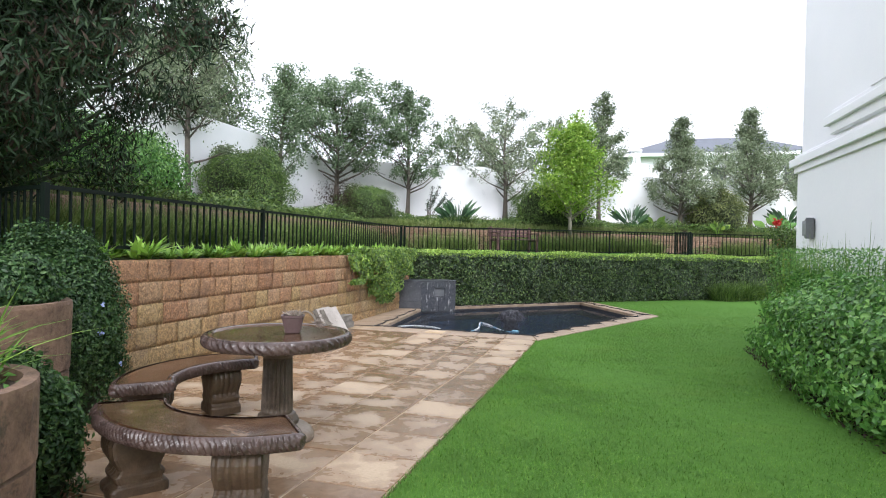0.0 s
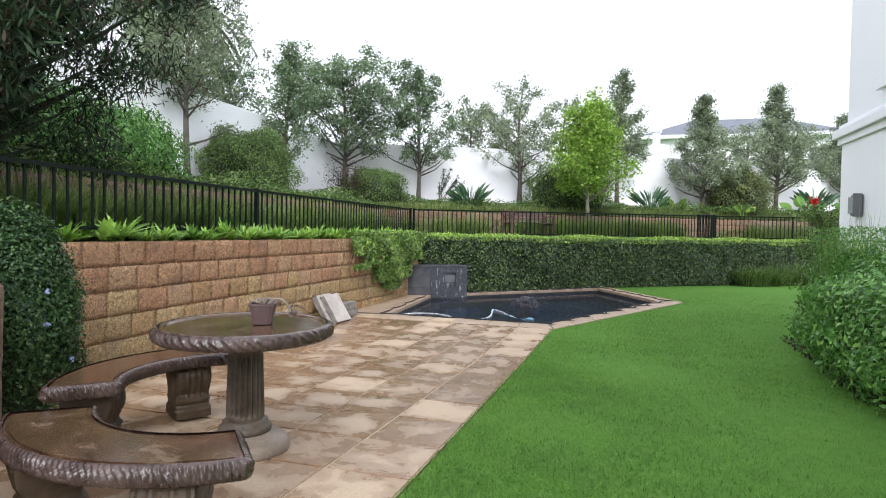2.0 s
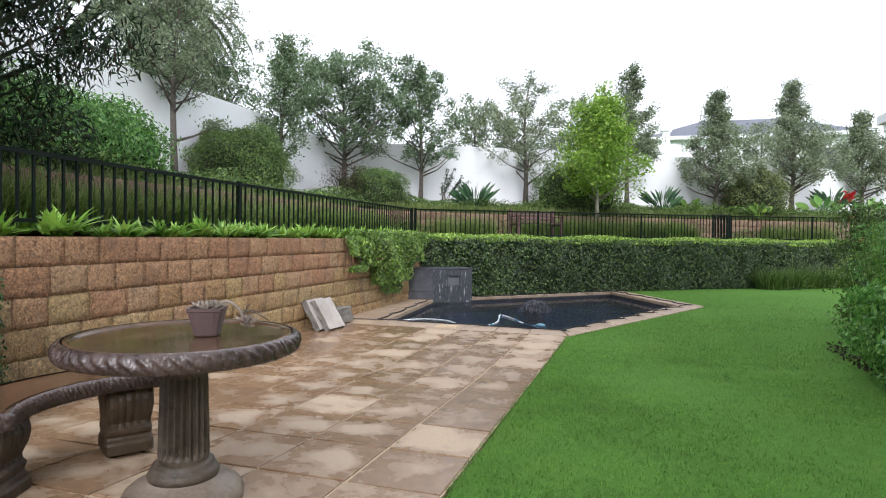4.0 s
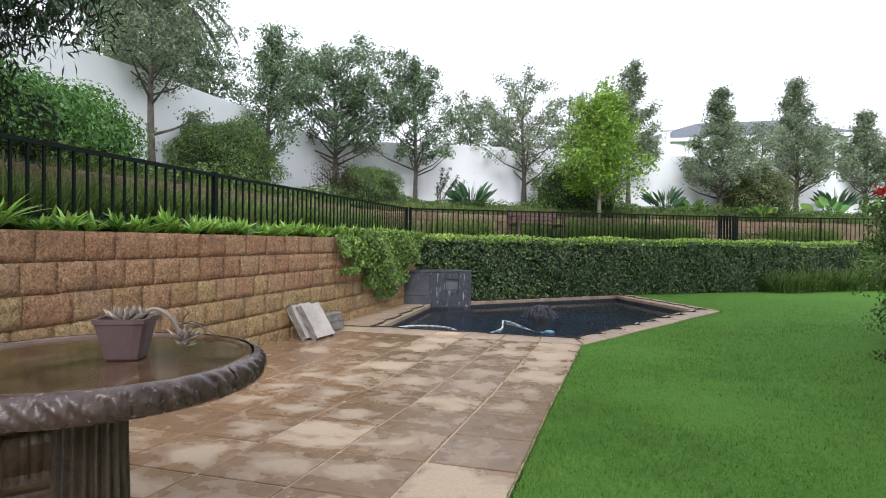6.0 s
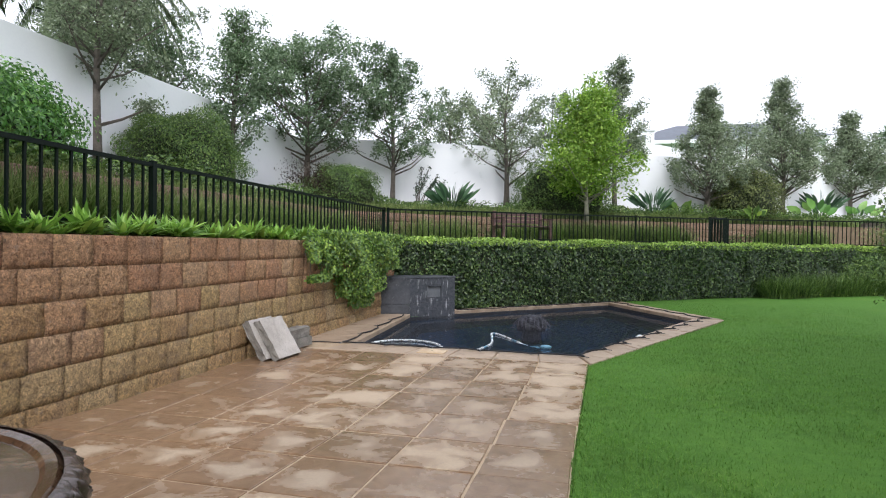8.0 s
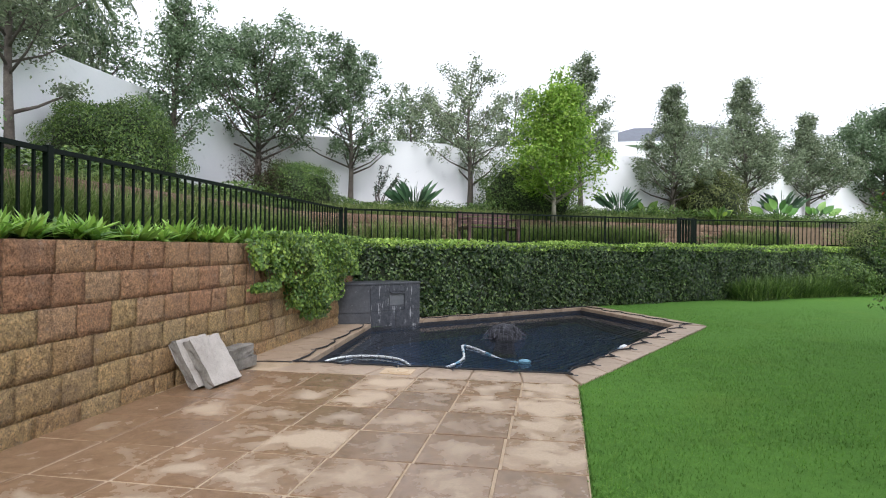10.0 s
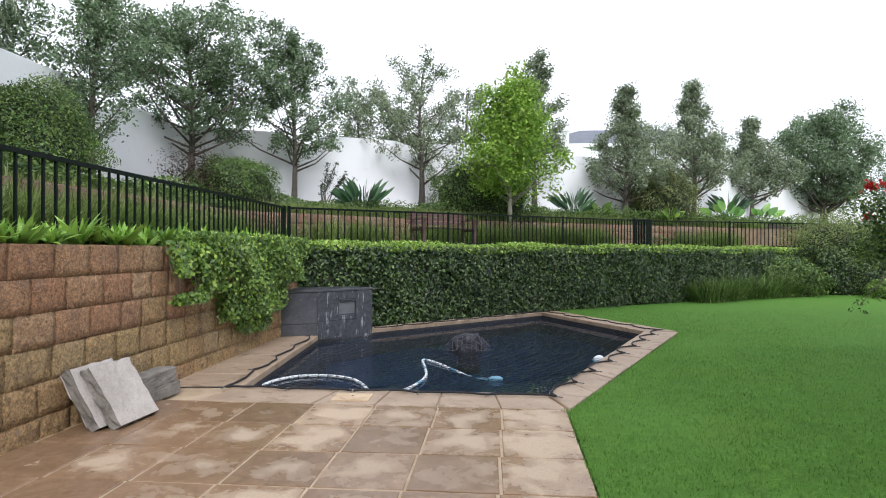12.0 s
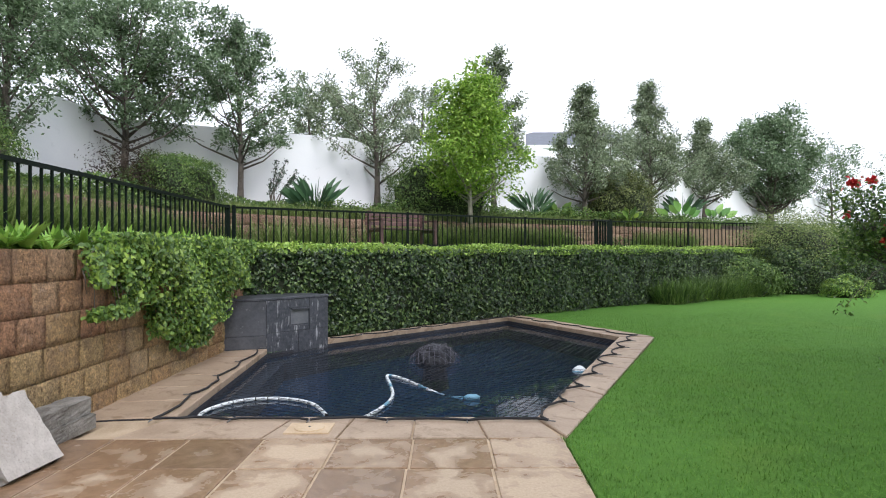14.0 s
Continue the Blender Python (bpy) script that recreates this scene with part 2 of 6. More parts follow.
HOSE_BLUE = surface("blue_hose_plastic", (0.10, 0.26, 0.38), (0.20, 0.40, 0.52), 5, 60, 0.35, 0.05, 0.001)
NET = surface("black_cord", (0.006, 0.006, 0.008), (0.016, 0.016, 0.018), 9, 80, 0.7, 0.3, 0.002)
CORD_GREY = surface("weathered_net_cord", (0.05, 0.05, 0.065), (0.13, 0.13, 0.16), 9, 80, 0.6, 0.3, 0.002)
ROCK = surface("dark_rock", (0.012, 0.012, 0.016), (0.045, 0.045, 0.055), 6, 30, 0.6, 0.9, 0.02)
LAMP_METAL = surface("grey_lamp_metal", (0.08, 0.085, 0.09), (0.15, 0.155, 0.16), 5, 50, 0.4, 0.1, 0.002)
LAMP_GLASS = surface("frosted_lamp_glass", (0.30, 0.31, 0.32), (0.42, 0.43, 0.44), 5, 50, 0.25, 0.05, 0.001)
LID = surface("cream_lid", (0.48, 0.34, 0.20), (0.62, 0.48, 0.32), 6, 50, 0.6, 0.15, 0.002)
TERRACOTTA = surface("weathered_planter", (0.085, 0.050, 0.033), (0.26, 0.165, 0.11), 7, 38, 0.85, 1.0, 0.018, ((0.06, 0.045, 0.028), 9, 0.56))

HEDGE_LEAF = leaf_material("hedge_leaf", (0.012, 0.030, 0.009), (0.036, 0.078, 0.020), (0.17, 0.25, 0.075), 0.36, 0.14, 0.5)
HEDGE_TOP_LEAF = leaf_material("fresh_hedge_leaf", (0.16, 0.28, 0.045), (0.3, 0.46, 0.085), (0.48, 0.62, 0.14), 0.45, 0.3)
CREEPER_LEAF = leaf_material("creeper_leaf", (0.052, 0.108, 0.026), (0.140, 0.250, 0.046), (0.34, 0.47, 0.085), 0.42, 0.22)
FINE_LEAF = leaf_material("fine_creeper_leaf", (0.014, 0.042, 0.014), (0.045, 0.105, 0.032), (0.115, 0.205, 0.062), 0.5, 0.2)
DARK_LEAF = leaf_material("dark_conifer_leaf", (0.012, 0.026, 0.014), (0.028, 0.054, 0.026), (0.07, 0.115, 0.058), 0.55, 0.12, 0.2)
BROWN_LEAF = leaf_material("dry_conifer_tip", (0.024, 0.017, 0.013), (0.046, 0.033, 0.025), (0.085, 0.064, 0.047), 0.7, 0.1, 0.15)
GREY_LEAF = leaf_material("grey_green_leaf", (0.10, 0.13, 0.078), (0.22, 0.275, 0.165), (0.38, 0.44, 0.29), 0.5, 0.42)
BLUE_LEAF = leaf_material("blue_green_leaf", (0.075, 0.118, 0.058), (0.165, 0.245, 0.130), (0.32, 0.41, 0.26), 0.5, 0.42)
LIME_LEAF = leaf_material("lime_leaf", (0.11, 0.22, 0.025), (0.24, 0.40, 0.055), (0.41, 0.56, 0.10), 0.45, 0.4)
BUSH_LEAF = leaf_material("bush_leaf", (0.036, 0.080, 0.018), (0.096, 0.172, 0.038), (0.235, 0.335, 0.085), 0.45, 0.22)
OLIVE_LEAF = leaf_material("olive_bush_leaf", (0.055, 0.075, 0.024), (0.12, 0.15, 0.046), (0.235, 0.262, 0.092), 0.5, 0.2)
PALM_LEAF = leaf_material("palm_leaf", (0.05, 0.075, 0.035), (0.10, 0.14, 0.065), (0.19, 0.23, 0.12), 0.5, 0.25)
SHRUB_LEAF = leaf_material("bright_shrub_leaf", (0.058, 0.155, 0.034), (0.15, 0.35, 0.075), (0.32, 0.55, 0.14), 0.36, 0.32, 0.5)
STRAP_LEAF = leaf_material("strap_leaf", (0.1, 0.216, 0.032), (0.216, 0.402, 0.064), (0.388, 0.603, 0.115), 0.4, 0.3)
REED_LEAF = leaf_material("tall_grass_leaf", (0.085, 0.13, 0.034), (0.19, 0.265, 0.075), (0.38, 0.42, 0.17), 0.45, 0.35)
STRELITZIA_LEAF = leaf_material("strelitzia_leaf", (0.029, 0.072, 0.034), (0.058, 0.13, 0.058), (0.117, 0.221, 0.098), 0.35, 0.15, 0.6)
GRASS_BLADE = leaf_material("grass_blade", (0.088, 0.205, 0.030), (0.124, 0.268, 0.042), (0.20, 0.345, 0.066), 0.6, 0.42, 0.2)
RED_PETAL = leaf_material("red_petal", (0.40, 0.012, 0.015), (0.62, 0.03, 0.03), (0.75, 0.10, 0.07), 0.5, 0.3)
BLUE_PETAL = leaf_material("blue_petal", (0.20, 0.24, 0.60), (0.32, 0.38, 0.75), (0.5, 0.55, 0.85), 0.5, 0.3)
WHITE_PETAL = leaf_material("white_petal", (0.6, 0.6, 0.5), (0.75, 0.75, 0.62), (0.82, 0.82, 0.75), 0.5, 0.3)
SUCCULENT = leaf_material("succulent_leaf", (0.22, 0.19, 0.16), (0.36, 0.29, 0.25), (0.5, 0.42, 0.38), 0.5, 0.15)


# ---- building blocks ----
def empty(name, at=(0, 0, 0)):
    ob = new(name)
    ob.matrix_world = Matrix.Translation(at)
    ob.empty_display_size = 0.1
    return ob


def link_mesh(name, me, mat, parent=None, label=""):
    if mat and not me.materials:
        me.materials.append(mat)
    ob = new(name, me)
    if parent is not None:
        ob.parent = parent
        ob.matrix_parent_inverse = parent.matrix_world.inverted()
    if label:
        ob["label"] = label
    return ob


def part(name, bm, mat, parent=None, label="", smooth=False):
    me = bpy.data.meshes.new(name)
    bmesh.ops.recalc_face_normals(bm, faces=bm.faces)
    if smooth:
        for f in bm.faces:
            f.smooth = True
    bm.to_mesh(me)
    bm.free()
    return link_mesh(name, me, mat, parent, label)


def arrays(name, verts, faces, mat, parent=None, label="", smooth=False):
    me = bpy.data.meshes.new(name)
    verts, faces = np.asarray(verts, dtype=np.float32), np.asarray(faces, dtype=np.int32)
    me.vertices.add(len(verts))
    me.vertices.foreach_set("co", verts.ravel())
    k = faces.shape[1]
    me.loops.add(faces.size)
    me.loops.foreach_set("vertex_index", faces.ravel())
    me.polygons.add(len(faces))
    me.polygons.foreach_set("loop_start", np.arange(0, faces.size, k, dtype=np.int32))
    if smooth:
        me.polygons.foreach_set("use_smooth", np.ones(len(faces), dtype=bool))
    me.update(calc_edges=True)
    return link_mesh(name, me, mat, parent, label)


def add_box(bm, x0, y0, z0, x1, y1, z1, bevel=0.0):
    m = Matrix.LocRotScale(((x0 + x1) / 2, (y0 + y1) / 2, (z0 + z1) / 2), None, (abs(x1 - x0), abs(y1 - y0), abs(z1 - z0)))
    made = bmesh.ops.create_cube(bm, size=1.0, matrix=m)["verts"]
    if bevel:
        edges = {e for v in made for e in v.link_edges}
        bmesh.ops.bevel(bm, geom=list(edges), offset=bevel, segments=2, affect="EDGES", profile=0.6)
    return bm


def box(x0, y0, z0, x1, y1, z1, bevel=0.0):
    return add_box(bmesh.new(), x0, y0, z0, x1, y1, z1, bevel)


def prism(bm, outline, z0, z1):
    """A solid with the given plan outline."""
    a = [bm.verts.new((x, y, z0)) for x, y in outline]
    b = [bm.verts.new((x, y, z1)) for x, y in outline]
    bm.faces.new(a[::-1]), bm.faces.new(b)
    for i in range(len(a)):
        j = (i + 1) % len(a)
        bm.faces.new((a[i], a[j], b[j], b[i]))
    return bm


def lathe(bm, profile, at=(0, 0, 0), seg=32, flutes=0, flute_depth=0.0):
    """A turned shape from (radius, height) pairs; flutes cut into the shaft where a third value asks for it."""
    rings = []
    for p in profile:
        r, z, fl = p if len(p) == 3 else (*p, 0)
        ring = []
        for i in range(seg):
            a = 2 * math.pi * i / seg
            rr = r - fl * flute_depth * (0.5 - 0.5 * math.cos(flutes * a)) if flutes else r
            ring.append(bm.verts.new((at[0] + rr * math.cos(a), at[1] + rr * math.sin(a), at[2] + z)))
        rings.append(ring)
    for r0, r1 in zip(rings, rings[1:]):
        for i in range(seg):
            j = (i + 1) % seg
            bm.faces.new((r0[i], r0[j], r1[j], r1[i]))
    bm.faces.new(rings[0][::-1]), bm.faces.new(rings[-1])
    return bm


def add_tube(bm, points, radii, sides=6):
    """A tapering tube along points."""
    pts = [Vector(p) for p in points]
    rings = []
    for i, p in enumerate(pts):
        d = (pts[min(i + 1, len(pts) - 1)] - pts[max(i - 1, 0)]).normalized()
        s = d.cross(Vector((0.31, 0.2, 0.93)) if abs(d.z) < 0.8 else Vector((1, 0.1, 0))).normalized()
        u = d.cross(s)
        r = radii[i] if isinstance(radii, (list, tuple)) else radii
        rings.append([bm.verts.new(p + s * (r * math.cos(2 * math.pi * k / sides)) + u * (r * math.sin(2 * math.pi * k / sides))) for k in range(sides)])
    for r0, r1 in zip(rings, rings[1:]):
        for k in range(sides):
            j = (k + 1) % sides
            bm.faces.new((r0[k], r0[j], r1[j], r1[k]))
    bm.faces.new(rings[0][::-1]), bm.faces.new(rings[-1])
    return bm


def leaves(name, P, N, length, width, mat, rng, parent=None, droop=0.0, label="", upright=None, fold=0.25):
    """A mass of small pointed leaves at P that face N, each folded along its midrib."""
    n = len(P)
    R = rng.normal(size=(n, 3))
    N = N / (np.linalg.norm(N, axis=1, keepdims=True) + 1e-9)
    A = np.cross(N, R)
    if upright is not None:
        A = R * upright[1] + np.array(upright[0])
        A[:, 2] -= droop
    else:
        A[:, 2] -= droop
    A /= np.linalg.norm(A, axis=1, keepdims=True) + 1e-9
    S = np.cross(A, N)
    S /= np.linalg.norm(S, axis=1, keepdims=True) + 1e-9
    M = np.cross(S, A)
    k = rng.uniform(0.65, 1.3, (n, 1))
    L, W = length * k, width * k
    V = np.stack([P - A * L * 0.5, P + S * W * 0.5 + M * W * fold - A * L * 0.05, P + A * L * 0.5, P - S * W * 0.5 + M * W * fold - A * L * 0.05], 1).reshape(-1, 3)
    i = np.arange(n)[:, None] * 4
    F = np.concatenate([i + np.array([[0, 1, 2]]), i + np.array([[0, 2, 3]])], 0)
    return arrays(name, V, F, mat, parent, label)


def blades(name, P, length, width, mat, rng, parent=None, spread=0.6, bend=0.5, joints=3, label="", away=None):
    """Strap-like blades that rise from P, lean outwards and bend over."""
    n = len(P)
    ang = rng.uniform(0, 2 * math.pi, n)
    if away is not None:
        ang = np.arctan2(P[:, 1] - away[1], P[:, 0] - away[0]) + rng.normal(0, 0.35, n)
    D = np.stack([np.cos(ang), np.sin(ang), np.zeros(n)], 1)
    S = np.stack([-np.sin(ang), np.cos(ang), np.zeros(n)], 1)
    lean = rng.uniform(0.1, 1.0, (n, 1)) * spread
    k = rng.uniform(0.6, 1.15, (n, 1))
    rows = []
    for j in range(joints + 1):
        f = j / joints
        out = length * k * (lean * f + bend * lean * f * f)
        up = length * k * (f * np.sqrt(np.maximum(0.05, 1 - 0.5 * lean ** 2)) - bend * lean * f * f * 0.9)
        c = P + D * out + np.array([0, 0, 1.0]) * up
        w = width * k * (1 - f ** 2.2) * 0.5 * (0.7 + 0.6 * f * (1 - f) * 2) + 0.0004
        rows += [c - S * w, c + S * w]
    V = np.stack(rows, 1).reshape(-1, 3)
    m = 2 * (joints + 1)
    i = np.arange(n)[:, None] * m
    F = np.concatenate([i + np.array([[2 * j, 2 * j + 1, 2 * j + 3, 2 * j + 2]]) for j in range(joints)], 0)
    return arrays(name, V, F, mat, parent, label)


def ground_z(y):
    """The garden floor rises gently at the near end."""
    return 0.04 * max(0.0, -2.5 - y)


# ---- ground, pool and paving ----
WALL_X, WALL_TOP = -2.65, 1.14
PAVE_X1 = 0.44


def skew(y):
    """How far the paving has turned aside at y."""
    return 0.025 + 0.026 * max(-2.6, min(0.0, y))


POOL = [(-2.08, 0.50), (0.37, 0.45), (2.05, 4.25), (0.84, 6.60), (-1.75, 4.05), (-2.30, 3.35)]
POOL_MID = (-0.3, 3.0)


def build_ground():
    """One sheet out to the horizon, with the pool's opening in it."""
    bm = bmesh.new()
    hole = [Vector((x, y, -0.05)) for x, y in POOL]
    dense = []
    for a, b in zip(hole, hole[1:] + hole[:1]):
        dense += [a.lerp(b, i / 6) for i in range(6)]
    rings = [dense]
    for r in (3.0, 6.0, 9.0, 12.0, 16.0, 24.0, 60.0, 400.0, 3000.0):
        ring = []
        for p in dense:
            d = Vector((p.x - POOL_MID[0], p.y - POOL_MID[1], 0)).normalized()
            q = Vector((POOL_MID[0], POOL_MID[1], 0)) + d * (r + 1.2)
            q.z = -0.05 + min(ground_z(q.y), 0.4)
            ring.append(q)
        rings.append(ring)
    vs = [[bm.verts.new(p) for p in ring] for ring in rings]
    for r0, r1 in zip(vs, vs[1:]):
        for i in range(len(r0)):
            j = (i + 1) % len(r0)
            bm.faces.new((r0[i], r0[j], r1[j], r1[i]))
    return tagged(part("ground", bm, LAWN), "green ground stretching away round the garden", "ground", kind="structure")


build_ground()


def lawn_sheet():
    """Mown turf, finely divided so that it can follow the slope."""
    def edge(y):
        if y < 0.05:
            return PAVE_X1 + 0.01 + skew(y)
        if y < 4.2:
            return 0.50 + (y - 0.05) * (2.02 / 4.15)
        if y < 7.0:
            return 2.52 - (y - 4.2) * 0.5
        return 1.05 + (y - 7.0) * 1.0
    bm = bmesh.new()
    ys = [-12 + 0.5 * i for i in range(60)]
    prev = None
    for y in ys:
        x0 = edge(y)
        x1 = 6.5 if y < -1 else 18.0
        row = []
        for k in range(25):
            f = (k / 24) ** 1.6
            x = x0 + (x1 - x0) * f
            z = ground_z(y) - 0.012 + 0.015 * noise.noise(Vector((x * 0.7, y * 0.7, 0))) * min(1, k / 3)
            row.append(bm.verts.new((x, y, z)))
        if prev:
            for k in range(24):
                bm.faces.new((prev[k], prev[k + 1], row[k + 1], row[k]))
        prev = row
    first = part("lawn", bm, LAWN, smooth=True)
    return tagged(first, "bright green closely mown lawn beside the paving", "lawn", kind="structure")


lawn = lawn_sheet()

grass_rng = np.random.default_rng(5)
gn = 230000
gy = -7.6 + 16.0 * grass_rng.beta(1.0, 1.9, gn)
gx0 = np.where(gy < 0.05, PAVE_X1 + 0.025 + 0.026 * np.clip(gy, -2.6, 0.0), np.where(gy < 4.2, 0.50 + (gy - 0.05) * 0.487, 2.52 - (gy - 4.2) * 0.5))
gx = gx0 - 0.012 + grass_rng.beta(0.9, 1.9, gn) * 6.0
gz = 0.04 * np.maximum(0, -2.5 - gy) - 0.014
blades("grass", np.stack([gx, gy, gz], 1), 0.025, 0.006, GRASS_BLADE, grass_rng, None, 1.1, 0.5, 1)
tagged(bpy.data.objects["grass"], "short dense mown grass blades", "grass", kind="stuff")


def build_pool():
    pool = empty("swimming_pool", (-0.3, 3.0, 0))
    tagged(pool, "small dark-lined garden swimming pool sunk in sandstone coping", "pool")
    n = len(POOL)
    bm = bmesh.new()
    a = [bm.verts.new((x, y, -0.057)) for x, y in POOL]
    b = [bm.verts.new((x, y, -1.3)) for x, y in POOL]
    bm.faces.new(b)
    for i in range(n):
        j = (i + 1) % n
        bm.faces.new((a[i], a[j], b[j], b[i]))
    part("basin", bm, POOL_LINER, pool, "black plastered basin")
    bm = bmesh.new()
    inner = [(POOL_MID[0] + (x - POOL_MID[0]) * 0.90, POOL_MID[1] + (y - POOL_MID[1]) * 0.90) for x, y in POOL]
    for i in range(n):
        j = (i + 1) % n
        q = [POOL[i], POOL[j], inner[j], inner[i]]
        top = [bm.verts.new((x, y, -0.42)) for x, y in q]
        low = [bm.verts.new((x, y, -1.29)) for x, y in q]
        bm.faces.new(top)
        bm.faces.new((top[2], top[3], low[3], low[2]))
    part("ledge", bm, SLATE, pool, "grey underwater ledge")
    # added dark band: stands in for shade on the basin wall above the water
    bm = bmesh.new()
    band = [(POOL_MID[0] + (x - POOL_MID[0]) * 0.997, POOL_MID[1] + (y - POOL_MID[1]) * 0.997) for x, y in POOL]
    for i in range(n):
        j = (i + 1) % n
        bm.faces.new([bm.verts.new((*p, z)) for p, z in ((band[i], -0.20), (band[j], -0.20), (band[j], -0.056), (band[i], -0.056))])
    part("waterline_tiles", bm, ROCK, pool, "dark band added as shade on the wall above the water")
    bm = bmesh.new()
    bm.faces.new([bm.verts.new((x, y, -0.10)) for x, y in POOL])
    part("water_surface", bm, WATER, pool, "clear dark blue water").visible_shadow = False
    return pool


pool = build_pool()


def coping_run(parent, a, b, wa, wb, count, name="coping_stone"):
    """Coping stones between two inner corners, wa and wb being their outer corners."""
    a, b, wa, wb = (Vector((*p, 0)) for p in (a, b, wa, wb))
    for i in range(count):
        g = 0.006 / (b - a).length
        f0, f1 = i / count + g, (i + 1) / count - g
        bm = bmesh.new()
        prism(bm, [(p.x, p.y) for p in (a.lerp(b, f0), a.lerp(b, f1), wa.lerp(wb, f1), wa.lerp(wb, f0))], -0.055, 0.0 + 0.004 * noise.noise(Vector((i, a.x, a.y))))
        edges = [e for e in bm.edges if all(v.co.z > -0.03 for v in e.verts)]
        bmesh.ops.bevel(bm, geom=edges, offset=0.006, segments=1, affect="EDGES")
        part(name, bm, PAVING if name != "coping_stone" else COPING, parent)


coping = empty("pool_coping", (0, 0.2, 0))
tagged(coping, "wet buff sandstone coping round the pool", "coping", kind="structure")
bm = bmesh.new()
prism(bm, [(-2.74, 0.0), (0.47, 0.03), (2.48, 4.2), (1.06, 7.0), (-1.9, 4.25), (-2.77, 3.6)], -0.30, -0.02)
bed = part("mortar_bed", bm, MORTAR, coping)
# the pool's opening through the mortar bed
cut = bmesh.new()
prism(cut, [(POOL_MID[0] + (x - POOL_MID[0]) * 1.012, POOL_MID[1] + (y - POOL_MID[1]) * 1.012) for x, y in POOL], -1.0, 0.5)
cutter = part("cutter", cut, MORTAR)
mod = bed.modifiers.new("opening", "BOOLEAN")
mod.object, mod.operation = cutter, "DIFFERENCE"
dg = bpy.context.evaluated_depsgraph_get()
bed_mesh = bpy.data.meshes.new_from_object(bed.evaluated_get(dg))
bed.modifiers.clear()
bed.data = bed_mesh
bpy.data.objects.remove(cutter)
coping_run(coping, (-2.08, 0.50), (0.37, 0.45), (-2.26, 0.012), (0.46, 0.02), 6)
coping_run(coping, (0.37, 0.45), (2.05, 4.25), (0.49, 0.03), (2.50, 4.22), 8)
coping_run(coping, (2.05, 4.25), (0.84, 6.60), (2.50, 4.28), (1.08, 7.0), 6)
coping_run(coping, (0.84, 6.60), (-1.75, 4.05), (1.02, 6.98), (-1.82, 4.27), 8)
coping_run(coping, (-2.30, 3.35), (-2.08, 0.50), (-2.75, 3.35), (-2.72, 0.40), 6)


def build_paving():
    paving = empty("paving", (-1, -4, 0))
    tagged(paving, "wet buff sandstone slab paving with pale dry patches", "paving", kind="structure")
    bm = bmesh.new()
    prev = None
    for y in (-12, -9, -6, -4, -2.6, 0.0):
        span = (WALL_X - 0.10, PAVE_X1 - 0.004 + skew(y))
        row = [bm.verts.new((x, y, ground_z(y) - 0.008)) for x in span]
        low = [bm.verts.new((x, y, ground_z(y) - 0.2)) for x in span]
        if prev:
            bm.faces.new((prev[0], prev[1], row[1], row[0]))
            bm.faces.new((prev[1], prev[3], low[1], row[1]))
        prev = row + low
    part("joint_bed", bm, MORTAR, paving)
    pitch_x, pitch_y = 0.445, 0.494
    shapes = {}
    for r in range(24):
        for c in range(7):
            x1 = PAVE_X1 - 0.002 - c * pitch_x
            x0 = x1 - pitch_x
            y1 = -r * pitch_y
            key = (round(x1 - x0, 3), (r * 5 + c * 3) % 5)
            if key not in shapes:
                rr = random.Random(str(key))
                bm = bmesh.new()
                w, h = (x1 - x0) / 2 - 0.0085, pitch_y / 2 - 0.0085
                j = lambda: rr.uniform(-0.004, 0.003)
                prism(bm, [(-w + j(), -h + j()), (w + j() * 0.5, -h + j()), (w + j() * 0.5, h + j()), (-w + j(), h + j())], -0.04, 0.0)
                edges = [e for e in bm.edges if all(v.co.z > -0.01 for v in e.verts)]
                bmesh.ops.bevel(bm, geom=edges, offset=0.003, segments=1, affect="EDGES")
                me = bpy.data.meshes.new("paving_slab")
                bmesh.ops.recalc_face_normals(bm, faces=bm.faces)
                bm.to_mesh(me)
                bm.free()
                me.materials.append(PAVING)
                shapes[key] = me
            ob = new("paving_slab", shapes[key])
            yc = y1 - pitch_y / 2
            slope = math.degrees(math.atan2(ground_z(y1) - ground_z(y1 - pitch_y), pitch_y))
            ob.matrix_world = pose((x0 + x1) / 2 + skew(yc), yc, (ground_z(y1) + ground_z(y1 - pitch_y)) / 2 + random.uniform(-0.002, 0.002), slope + random.uniform(-0.25, 0.25), random.uniform(-0.25, 0.25), 0)
            ob.parent = paving
            ob.matrix_parent_inverse = paving.matrix_world.inverted()


# ---- terraces and walls ----
EDGE = [(-2.90, -12.0), (-2.90, -4.0), (-2.90, 0.0), (-2.90, 3.95), (0.0, 6.75), (4.0, 9.9), (8.0, 12.6), (22.0, 20.0)]
STEP = [(-5.0, -12.0), (-5.0, -4.0), (-5.0, 0.0), (-4.9, 6.6), (-2.3, 9.4), (3.2, 12.8), (7.6, 15.4), (22.0, 24.5)]
BOUND = [(-7.6, -12.0), (-7.6, -4.0), (-7.6, 0.0), (-7.6, 10.0), (-5.0, 11.4), (4.0, 15.7), (8.0, 18.4), (24.0, 31.5)]
LOW, HIGH = 1.18, 1.85


